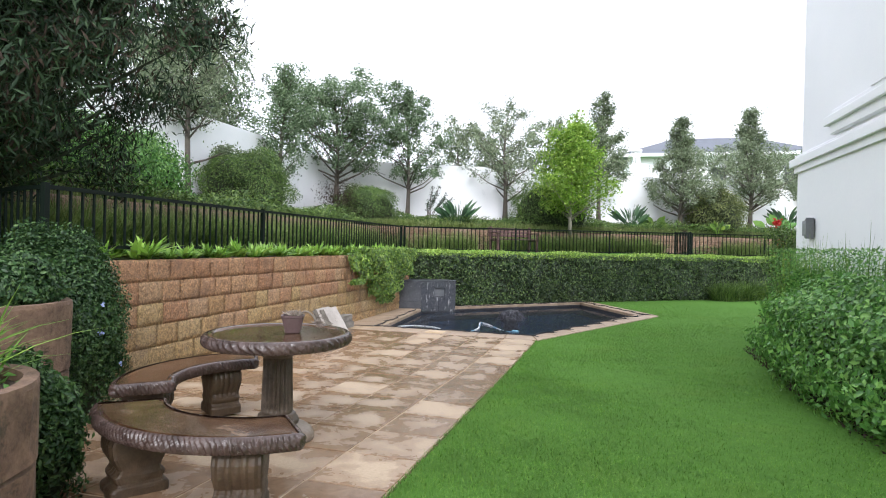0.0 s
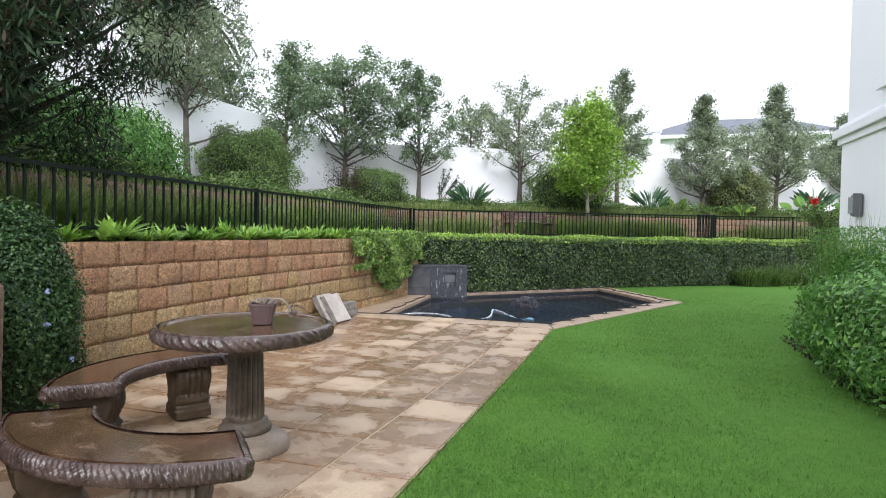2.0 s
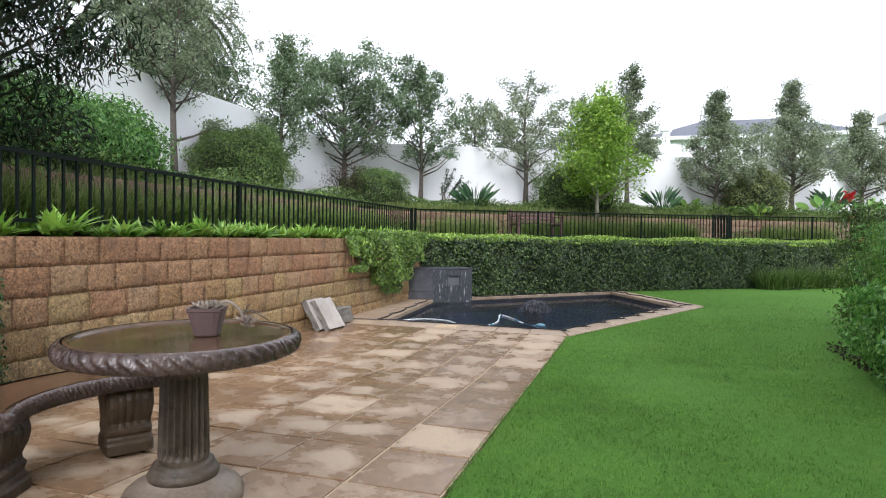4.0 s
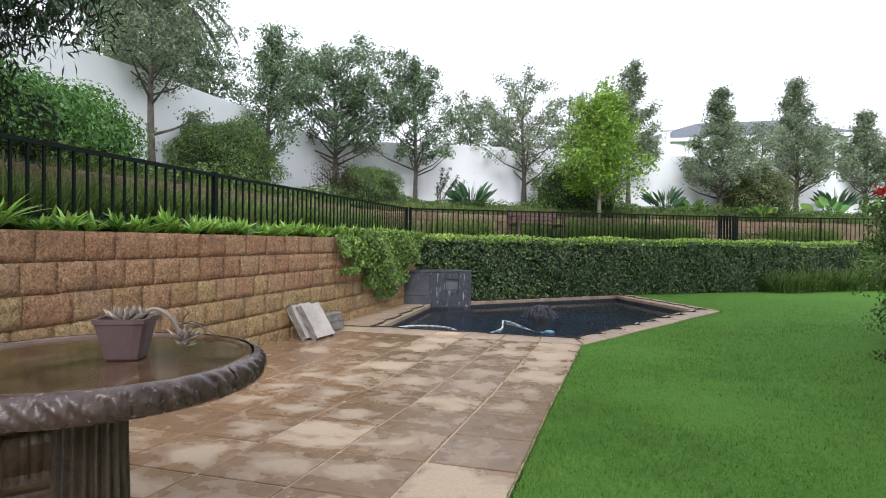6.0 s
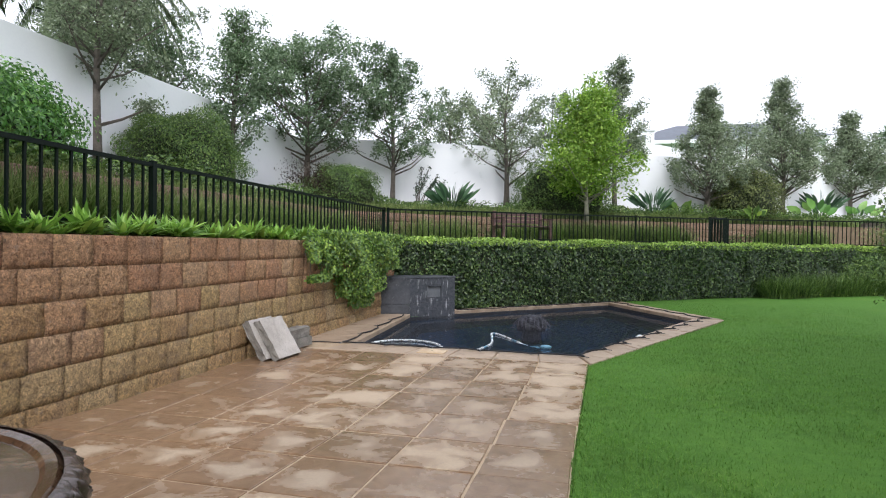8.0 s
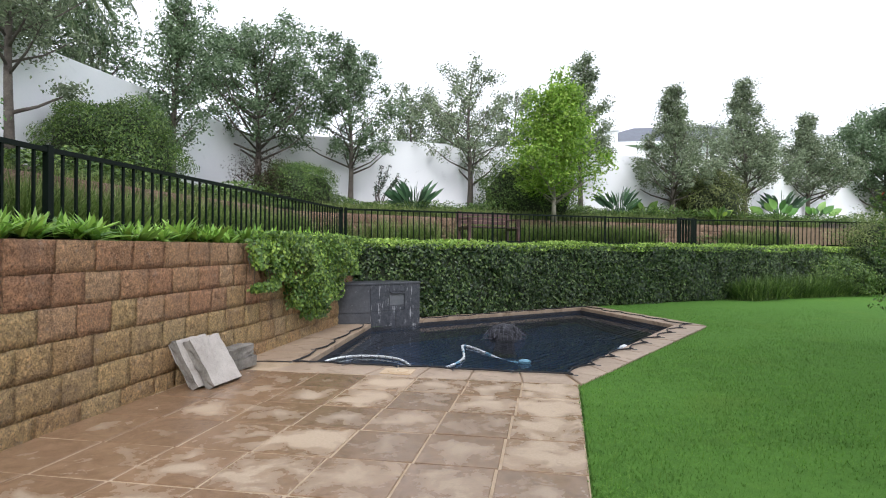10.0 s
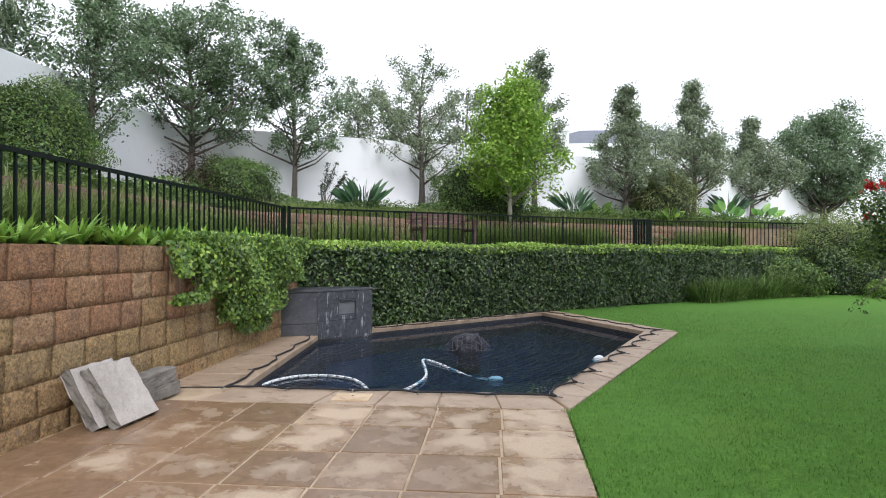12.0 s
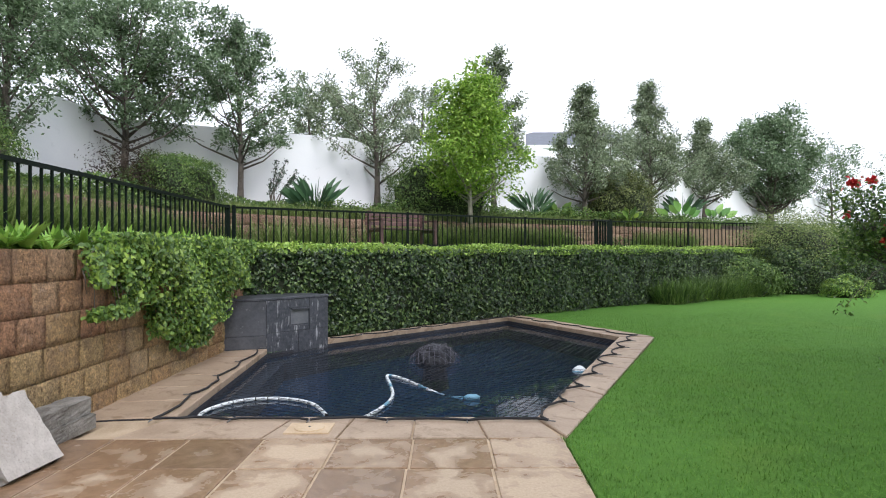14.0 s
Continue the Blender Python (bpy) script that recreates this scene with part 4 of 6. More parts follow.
def bush(name, label, at, size, mat, count, seed, leaf=0.05, category="bush", lumpy=0.14, core=True, fuzz=0.05):
    """A clipped or rounded shrub: a solid core, coloured dark as inner shade, inside a shell of leaves."""
    rng = np.random.default_rng(seed)
    b = empty(name, (at[0], at[1], at[2]))
    tagged(b, label, category)
    D = rng.normal(size=(count, 3))
    D[:, 2] = np.where(D[:, 2] < -0.55, -D[:, 2], D[:, 2])
    D /= np.linalg.norm(D, axis=1, keepdims=True)
    lump = 1 + lumpy * np.sin(D[:, 0] * 5 + seed) * np.cos(D[:, 1] * 4.3 + seed * 2) + lumpy * 0.6 * np.sin(D[:, 2] * 9 + D[:, 0] * 7 + seed)
    R = lump * (1 + 0.12 * np.maximum(0, -D[:, 2])) * (1 - np.abs(rng.normal(0, 0.09, count)) + np.clip(rng.normal(0, fuzz, count), -2 * fuzz, 1.7 * fuzz))
    half = np.array([size[0], size[1], size[2]])
    mid = np.array([at[0], at[1], at[2] + size[2] * 0.55])
    P = mid + D * R[:, None] * half
    P = P[P[:, 2] > at[2] - 0.03]
    N = (P - mid) / half + rng.normal(0, 0.55, P.shape)
    if core:
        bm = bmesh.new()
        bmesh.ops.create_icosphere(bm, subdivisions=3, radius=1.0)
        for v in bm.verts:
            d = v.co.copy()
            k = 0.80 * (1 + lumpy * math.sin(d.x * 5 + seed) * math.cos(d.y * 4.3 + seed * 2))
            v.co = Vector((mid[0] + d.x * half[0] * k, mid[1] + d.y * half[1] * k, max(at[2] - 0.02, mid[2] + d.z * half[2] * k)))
        part("twig_core", bm, TWIG_SHADE, b, "solid core coloured dark like the shaded inside", smooth=True)
    leaves("foliage", P, N, leaf, leaf * 0.5, mat, rng, b)
    return b


# trees along the boundary wall
tree("tree", "sparse grey-green tree with a bare forked trunk below the white wall", (-7.2, 2.2, 2.2), 6.5, 4.0, 1.15, GREY_LEAF, 17000, 3, 0.065, leaf=0.06, limbs=30, clump=0.28)
tree("tree", "narrow dark green tree in the wall corner", (-7.1, 5.75, 2.2), 6.1, 3.3, 0.75, BLUE_LEAF, 9500, 4, 0.07, leaf=0.07, limbs=30, shape="cone", clump=0.26)
tree("tree", "broad dark green tree behind the white wall", (-9.7, 6.6, 1.0), 6.5, 3.8, 1.5, BLUE_LEAF, 14000, 5, 0.1, leaf=0.08, limbs=26, clump=0.36)
tree("tree", "wide blue-green tree with thin top against the white wall", (-6.98, 8.97, 2.2), 6.55, 3.95, 2.15, BLUE_LEAF, 32000, 6, 0.09, leaf=0.08, limbs=44, clump=0.32)
tree("tree", "slender tree with an open pointed crown", (-5.0, 10.35, 2.2), 6.55, 3.65, 1.95, BLUE_LEAF, 19000, 7, 0.07, leaf=0.075, limbs=34, shape="cone", clump=0.25)
tree("tree", "thin grey tree with sparse upright twigs", (-2.0, 12.2, 2.3), 6.25, 3.5, 1.55, GREY_LEAF, 10000, 8, 0.08, leaf=0.07, limbs=24, clump=0.27)
tree("tree", "young lime-green tree with a conical leafy crown", (0.37, 10.15, 1.85), 5.12, 2.65, 1.45, LIME_LEAF, 23000, 9, 0.05, PALE_BARK, 0.085, "cone", limbs=46, clump=0.36)
tree("tree", "slim dark tree rising behind the lime-green one", (1.19, 13.3, 2.3), 6.8, 4.0, 0.95, GREY_LEAF, 14000, 10, 0.07, leaf=0.075, limbs=22, shape="spire", clump=0.27)
tree("tree", "layered grey-green tree with a slim leader", (4.05, 14.5, 2.3), 6.08, 3.2, 1.4, GREY_LEAF, 20000, 12, 0.075, leaf=0.075, limbs=46, shape="spire", narrow=0.36, clump=0.27)
tree("tree", "layered grey-green tree with a tall slim leader", (6.9, 17.0, 2.3), 6.75, 3.6, 1.5, GREY_LEAF, 20000, 13, 0.08, leaf=0.08, limbs=46, shape="spire", narrow=0.36, clump=0.29)
tree("tree", "small grey-green tree with a flat open crown", (9.98, 19.76, 2.4), 6.1, 3.5, 1.5, GREY_LEAF, 20000, 14, 0.08, leaf=0.085, limbs=36, shape="spire", narrow=0.3, clump=0.30)
tree("tree", "large dark spreading tree at the end of the wall", (14.3, 22.9, 2.4), 6.75, 3.2, 2.5, BLUE_LEAF, 40000, 15, 0.14, leaf=0.11, limbs=54, shape="round", clump=0.5)
tree("conifer", "dark conifer with drooping needles and brown tips beyond the fence", (-4.6, -4.95, 1.2), 7.0, 2.0, 2.5, DARK_LEAF, 400000, 16, 0.16, leaf=0.09, shape="cone", bark=TWIG_SHADE, limbs=240, clump=0.42, second=(BROWN_LEAF, 0.2), slim=0.19, core=0.72)
for i, (x, y, top, r, m) in enumerate([(-4.2, 14.2, 6.0, 1.6, GREY_LEAF), (-3.0, 15.4, 6.2, 1.4, GREY_LEAF), (-0.9, 16.2, 6.6, 1.5, GREY_LEAF), (1.2, 17.6, 6.2, 1.4, GREY_LEAF), (6.6, 21.0, 6.2, 1.5, GREY_LEAF), (-10.0, 4.6, 6.3, 1.6, GREY_LEAF), (12.6, 26.0, 6.6, 2.0, GREY_LEAF), (20.0, 27.5, 6.2, 2.4, BLUE_LEAF), (9.2, 23.5, 6.4, 1.6, GREY_LEAF)]):
    tree("tree", "mixed green tree rising over the boundary wall", (x, y, 1.0), top, 3.5, r, m, 9000, 50 + i, 0.08, limbs=22, clump=0.32, leaf=0.09)

# shrubs
bush("round_bush", "large clipped round dark green bush", (-7.0, 3.9, 2.0), (1.2, 1.1, 0.98), BUSH_LEAF, 34000, 2, 0.042)
bush("round_bush", "small clipped round dark green bush", (-5.75, 8.45, 2.0), (0.98, 0.9, 0.72), BUSH_LEAF, 15000, 3, 0.045)
bush("round_bush", "wide dark bush behind the lime-green tree", (-0.35, 11.7, 1.95), (1.4, 0.95, 1.05), BUSH_LEAF, 18000, 4, 0.05)
bush("round_bush", "loose olive-green rounded bush against the wall", (5.3, 15.2, 2.0), (1.05, 0.95, 1.05), OLIVE_LEAF, 12000, 5, 0.07, fuzz=0.1)
bush("shrub", "tall leafy green shrub under the white wall", (-6.6, -0.1, 1.85), (0.85, 1.1, 0.82), SHRUB_LEAF, 14000, 6, 0.07, fuzz=0.14, category="shrub")
bush("shrub", "bright green shrub behind the fence", (-6.3, -1.6, 1.85), (0.9, 1.3, 0.85), SHRUB_LEAF, 11000, 7, 0.07, fuzz=0.14, category="shrub")
bush("hedge_shrub", "glossy bright green shrub hedge along the house bed", (3.84, -2.5, -0.02), (0.80, 2.8, 0.70), SHRUB_LEAF, 52000, 8, 0.060, fuzz=0.09, category="shrub")
bush("shrub", "loose feathery green shrub against the house wall", (4.4, 0.85, -0.02), (0.62, 1.1, 0.80), BUSH_LEAF, 16000, 9, 0.06, fuzz=0.18, category="shrub")
bush("shrub", "pale feathery grey-green shrub at the hedge end", (9.3, 12.7, 0.55), (1.35, 0.9, 0.95), REED_LEAF, 22000, 10, 0.045, fuzz=0.2, category="shrub")
bush("shrub", "dense dark green shrub closing the hedge end", (9.2, 12.3, -0.02), (1.25, 0.6, 0.85), HEDGE_LEAF, 22000, 12, 0.06, fuzz=0.12, category="shrub")
bush("shrub", "dark leafy shrub in the bed at the end of the hedge", (7.3, 11.55, -0.02), (1.0, 0.5, 0.55), BUSH_LEAF, 14000, 13, 0.06, fuzz=0.2, category="shrub")
bush("shrub", "dark green shrub at the far edge of the lawn", (11.8, 14.0, -0.02), (1.8, 0.9, 1.2), HEDGE_LEAF, 26000, 14, 0.07, fuzz=0.14, category="shrub")
bush("shrub", "broad dark green shrub at the far edge of the lawn", (15.2, 16.5, -0.02), (2.4, 1.2, 1.3), BUSH_LEAF, 26000, 15, 0.08, fuzz=0.14, category="shrub")
bush("shrub", "low yellow-green shrub at the lawn edge", (9.6, 11.0, -0.02), (0.5, 0.4, 0.30), CREEPER_LEAF, 5000, 11, 0.06, fuzz=0.14, category="shrub")



def flowers_on(b, count, seed, reach):
    """Small blue blooms over a creeper's face."""
    rng = np.random.default_rng(seed)
    for k in range(count):
        c = np.array([b.location.x + reach[0] + rng.uniform(-0.03, 0.05), b.location.y + rng.uniform(-reach[1], reach[1]), b.location.z + rng.uniform(0.1, reach[2])])
        F = c + rng.normal(0, 0.006, (7, 3))
        leaves("bloom", F, np.array([0.9, -0.4, 0.3]) + rng.normal(0, 0.35, F.shape), 0.021, 0.018, BLUE_PETAL, rng, b, label="small blue bloom")


mound = bush("flowering_creeper", "thick dark creeper with small blue flowers over the wall end", (-2.28, -5.38, 0.1), (0.40, 0.50, 0.80), FINE_LEAF, 60000, 31, 0.028, "creeper", 0.10, True, 0.07)
flowers_on(mound, 3, 4, (0.37, 0.30, 0.8))
# ---- low planting ----
def reeds(name, label, region, count, height, mat, seed, width=0.012):
    """Tussocks of tall grass scattered along a line: (x0, y0, x1, y1, half width, z)."""
    rng = np.random.default_rng(seed)
    P = []
    for x0, y0, x1, y1, w, z, share in region:
        d = np.array([x1 - x0, y1 - y0])
        length = np.linalg.norm(d)
        nrm = np.array([-d[1], d[0]]) / length
        n = int(count * share)
        tuft = max(1, n // 30)
        s, v = rng.random(tuft), rng.uniform(-w, w, tuft)
        C = np.array([x0, y0]) + d * s[:, None] + nrm * v[:, None]
        C = np.repeat(C, 30, 0) + rng.normal(0, 0.05, (tuft * 30, 2))
        P.append(np.column_stack([C, np.full(len(C), z)]))
    ob = blades(name, np.concatenate(P), height, width, mat, rng, None, 0.65, 0.6, 3)
    return tagged(ob, label, "grass", kind="stuff")


reeds("tall_grass", "tussocks of tall arching grass in front of the low terrace wall", [(-4.75, -4.0, -4.75, 6.4, 0.28, LOW, 0.58), (-4.6, 6.8, -2.2, 9.1, 0.25, LOW, 0.06), (-2.0, 9.2, 3.2, 12.4, 0.22, LOW, 0.30), (5.4, 13.9, 7.6, 15.1, 0.22, LOW, 0.06)], 28000, 0.66, REED_LEAF, 31, 0.017)
reeds("bed_grass", "low strappy grass filling the planted bed", [(-5.3, -4.0, -5.3, 6.0, 0.22, HIGH - 0.1, 0.20), (-5.0, 7.3, -2.4, 9.9, 0.4, HIGH + 0.02, 0.2), (-2.3, 9.7, 3.2, 13.05, 0.22, HIGH + 0.02, 0.3), (3.2, 13.1, 9.0, 16.5, 0.25, HIGH + 0.02, 0.2)], 20000, 0.27, REED_LEAF, 32, 0.014)
reeds("border_grass", "clumps of green border grass in front of the hedge", [(4.4, 9.2, 7.6, 11.5, 0.22, -0.02, 1.0)], 4500, 0.6, BUSH_LEAF, 33, 0.014)


def ground_cover(name, label, lines, count, mat, seed, leaf=0.06, rise=0.22):
    rng = np.random.default_rng(seed)
    P = []
    for x0, y0, x1, y1, w, z, share in lines:
        d = np.array([x1 - x0, y1 - y0])
        nrm = np.array([-d[1], d[0]]) / np.linalg.norm(d)
        n = int(count * share)
        s, v = rng.random(n), rng.uniform(-w, w, n)
        C = np.array([x0, y0]) + d * s[:, None] + nrm * v[:, None]
        h = rise * (0.5 + 0.5 * np.sin(C[:, 0] * 2.1 + seed) * np.cos(C[:, 1] * 1.7)) + 0.06
        P.append(np.column_stack([C, z + rng.random(n) * h]))
    P = np.concatenate(P)
    ob = leaves(name, P, rng.normal(0, 0.6, P.shape) + np.array([0, -0.3, 0.8]), leaf, leaf * 0.5, mat, rng)
    return tagged(ob, label, "plants", kind="stuff")


ground_cover("ground_cover", "low leafy ground cover under the trees", [(-6.3, -4.0, -6.3, 8.0, 1.1, 2.0, 0.45), (-6.0, 9.0, 3.8, 14.2, 0.8, 2.1, 0.35), (4.0, 14.0, 12.0, 19.8, 0.9, 2.1, 0.2)], 42000, BUSH_LEAF, 41, 0.07, 0.30)
ground_cover("terrace_growth", "tangled green growth over the low terrace wall", [(-4.85, -4.0, -4.85, 6.3, 0.14, LOW, 0.62), (-4.7, 6.6, -2.3, 9.2, 0.14, LOW, 0.13), (-2.2, 9.25, 3.2, 12.5, 0.14, LOW, 0.17), (3.4, 12.8, 5.6, 14.0, 0.14, LOW, 0.12)], 9000, BUSH_LEAF, 44, 0.06, 0.5)
ground_cover("bed_plants", "mixed low green plants along the foot of the hedge", [(4.6, 9.3, 8.6, 12.2, 0.18, 0.0, 1.0)], 7000, CREEPER_LEAF, 42, 0.05, 0.35)
ground_cover("leaf_litter", "brown soil litter under the shrub hedge", [(3.15, -5.0, 3.35, 0.4, 0.10, 0.0, 1.0)], 700, BROWN_LEAF, 43, 0.04, 0.01)


def rosette(seed, mat=STRAP_LEAF, size=0.26, count=24, width=0.042):
    rng = np.random.default_rng(seed)
    r = empty("strap_plant", (0, 0, 0))
    tagged(r, "bright green strap-leaved plant on the retaining wall edge", "plant", "strap plants on the wall")
    P = np.column_stack([rng.normal(0, 0.012, (count, 2)), np.zeros(count)])
    blades("foliage", P, size, width, mat, rng, r, 1.1, 0.35, 4)
    return r


variants = [rosette(60 + i, size=0.145 + 0.012 * i, count=30, width=0.040) for i in range(4)]
rr = random.Random(8)
placed = 0
y = -4.5
while y < 4.0:
    for row in (0, 1):
        m = pose(-2.82 + row * -0.12 + rr.uniform(-0.04, 0.07), y + rr.uniform(-0.08, 0.08), LOW - 0.05 + rr.uniform(-0.02, 0.03), rr.uniform(-8, 8), rr.uniform(0, 14), rr.uniform(0, 360)) @ Matrix.Diagonal((rr.uniform(0.8, 1.45),) * 3 + (1,))
        if placed < 4:
            variants[placed].matrix_world = m
        else:
            src = variants[placed % 4]
            cp = copy_thing(src, m)
            cp.matrix_world = m
        placed += 1
    y += rr.uniform(0.16, 0.27)
for i in range(18):
    f = i / 17
    m = pose(-2.4 + f * 6.3 + rr.uniform(-0.1, 0.1), 4.45 + f * 5.05 + rr.uniform(-0.1, 0.1), LOW - 0.10, 0, 0, rr.uniform(0, 360)) @ Matrix.Diagonal((rr.uniform(0.55, 0.8),) * 3 + (1,))
    copy_thing(variants[i % 4], m).matrix_world = m


def strelitzia(at, size, seed, label, leaf_w=0.13, mat=STRELITZIA_LEAF, count=34, name="strelitzia"):
    """Upright paddle leaves on long stalks."""
    rng = np.random.default_rng(seed)
    s = empty(name, at)
    tagged(s, label, "plant")
    bm = bmesh.new()
    V, F = [], []
    for i in range(count):
        a, lean = rng.uniform(0, 2 * math.pi), rng.uniform(0.1, 0.75)
        L = size * rng.uniform(0.65, 1.1)
        d = Vector((math.cos(a) * lean, math.sin(a) * lean, math.sqrt(1 - lean * lean)))
        foot = Vector(at) + Vector((math.cos(a), math.sin(a), 0)) * rng.uniform(0, 0.16 * size)
        neck = foot + d * L * 0.5
        add_tube(bm, [foot - Vector((0, 0, 0.03)), neck], [0.012, 0.007], 4)
        side = d.cross(Vector((math.cos(a + 1.3), math.sin(a + 1.3), 0.2))).normalized()
        n = side.cross(d)
        k = len(V)
        for f, w in ((0, 0.05), (0.25, 0.8), (0.55, 1.0), (0.82, 0.6), (1.0, 0.02)):
            c = neck + d * (L * 0.5 * f) + Vector((math.cos(a), math.sin(a), -0.4)) * (0.12 * L * f * f)
            for q in (-1, 0, 1):
                V.append(c + side * (q * w * leaf_w * 0.5 * size) + n * (0.25 * abs(q) * w * leaf_w * 0.5 * size))
        for r in range(4):
            for q in range(2):
                b = k + r * 3 + q
                F.append((b, b + 1, b + 4, b + 3))
    part("stalks", bm, mat, s)
    arrays("paddle_leaves", [tuple(v) for v in V], F, mat, s, smooth=True)


strelitzia((-3.15, 9.95, 1.9), 0.95, 1, "dark strelitzia clump with paddle leaves before the white wall", 0.10, count=60)
strelitzia((2.3, 13.3, 2.0), 0.95, 2, "dark spiky strelitzia clump below the wall", 0.09, count=44)
strelitzia((8.4, 18.0, 2.2), 1.1, 3, "dark strelitzia clump near the end of the wall", 0.09, count=44)
strelitzia((3.1, 13.7, 2.0), 0.6, 4, "low green broad-leaved plant", 0.3, CREEPER_LEAF, 20, "broadleaf_plant")
strelitzia((7.7, 16.2, 2.0), 0.85, 5, "bright green canna with broad leaves", 0.30, SHRUB_LEAF, 8, "canna")
strelitzia((9.3, 17.4, 2.0), 0.85, 6, "bright green canna with broad leaves", 0.30, SHRUB_LEAF, 8, "canna")
strelitzia((5.2, 13.9, 1.95), 0.5, 7, "low green broad-leaved plant", 0.3, CREEPER_LEAF, 20, "broadleaf_plant")


def seed_stalks():
    """Bare shrub with upright stalks and dark seed heads."""
    rng = np.random.default_rng(71)
    s = empty("bare_shrub", (-4.3, 10.6, 2.0))
    tagged(s, "nearly bare shrub with dark seed heads before the wall", "shrub")
    bm = bmesh.new()
    tips = []
    for i in range(9):
        a = Vector((-4.3 + rng.normal(0, 0.1), 10.6 + rng.normal(0, 0.08), 2.0))
        b = a + Vector((rng.uniform(-0.35, 0.75), rng.uniform(-0.2, 0.2), rng.uniform(0.8, 1.35)))
        m = a.lerp(b, 0.5) + Vector((-0.08, 0, 0.05))
        add_tube(bm, [a, m, b], [0.018, 0.012, 0.006], 5)
        for k in range(6):
            tips.append(m.lerp(b, 0.25 + 0.15 * k))
    part("stalks", bm, BARK, s)
    P = np.repeat(np.array(tips), 14, 0) + rng.normal(0, 0.035, (len(tips) * 14, 3))
    tagged(leaves("seed_heads", P, rng.normal(size=P.shape), 0.05, 0.03, DARK_LEAF, rng, s), kind="stuff")


seed_stalks()
bush("shrub", "small brownish wispy shrub under the wall", (-6.2, 7.6, 1.95), (0.6, 0.5, 0.75), BROWN_LEAF, 2500, 21, 0.05, "shrub", 0.2, False, 0.25)


def side_branch():
    """A low side branch with a tuft of leaves on the forked tree."""
    rng = np.random.default_rng(9)
    b = bpy.data.objects["tree"]
    bm = bmesh.new()
    add_tube(bm, [(-7.2, 2.2, 2.95), (-6.85, 2.3, 3.05), (-6.45, 2.35, 3.2)], [0.03, 0.02, 0.012], 6)
    part("side_branch", bm, BARK, b)
    P = np.array([-6.42, 2.35, 3.27]) + rng.normal(0, 1, (420, 3)) * np.array([0.12, 0.1, 0.06])
    tagged(leaves("tuft", P, rng.normal(size=P.shape) + np.array([0, 0, 0.6]), 0.06, 0.028, GREY_LEAF, rng, b), kind="stuff")


side_branch()


def palm():
    rng = np.random.default_rng(77)
    at = Vector((-10.4, 4.9, 1.4))
    p = empty("palm_tree", at)
    tagged(p, "tall palm with long feathery fronds behind the wall", "palm")
    bm = bmesh.new()
    pts = [at + Vector((0, 0, 5.2 * i / 8)) for i in range(9)]
    add_tube(bm, pts, [0.24 + (0.02 if i % 2 else 0) for i in range(9)], 10)
    part("trunk", bm, BARK, p)
    head = at + Vector((0, 0, 5.3))
    ribs, P, A = bmesh.new(), [], []
    for i in range(46):
        a = i * 2.4 + rng.uniform(-0.2, 0.2)
        up = rng.uniform(0.15, 1.25)
        L = rng.uniform(2.4, 3.3)
        spine = []
        for k in range(9):
            f = k / 8
            spine.append(head + Vector((math.cos(a) * L * f * (1 - 0.2 * f), math.sin(a) * L * f * (1 - 0.2 * f), L * (up * f * 0.75 - 0.95 * f * f))))
        add_tube(ribs, spine, [0.011 - 0.0011 * k for k in range(9)], 4)
        for k in range(1, 8):
            for q in range(9):
                c = spine[k].lerp(spine[k + 1], q / 9)
                d = (spine[k + 1] - spine[k]).normalized()
                s = d.cross(Vector((0, 0, 1))).normalized()
                for sg in (-1, 1):
                    v = (s * sg * rng.uniform(0.35, 0.8) + d * 0.5 + Vector((0, 0, rng.uniform(-1.1, -0.3)))).normalized()
                    P.append(c), A.append(v * (0.46 - 0.025 * k) * rng.uniform(0.75, 1.1))
    part("frond_ribs", ribs, PALM_LEAF, p)
    P, A = np.array(P), np.array(A)
    S = np.cross(A, np.array([0, 0, 1.0]))
    S /= np.linalg.norm(S, axis=1, keepdims=True)
    V = np.stack([P - S * 0.014, P + S * 0.014, P + A], 1).reshape(-1, 3)
    arrays("fronds", V, np.arange(len(V)).reshape(-1, 3), PALM_LEAF, p)


palm()


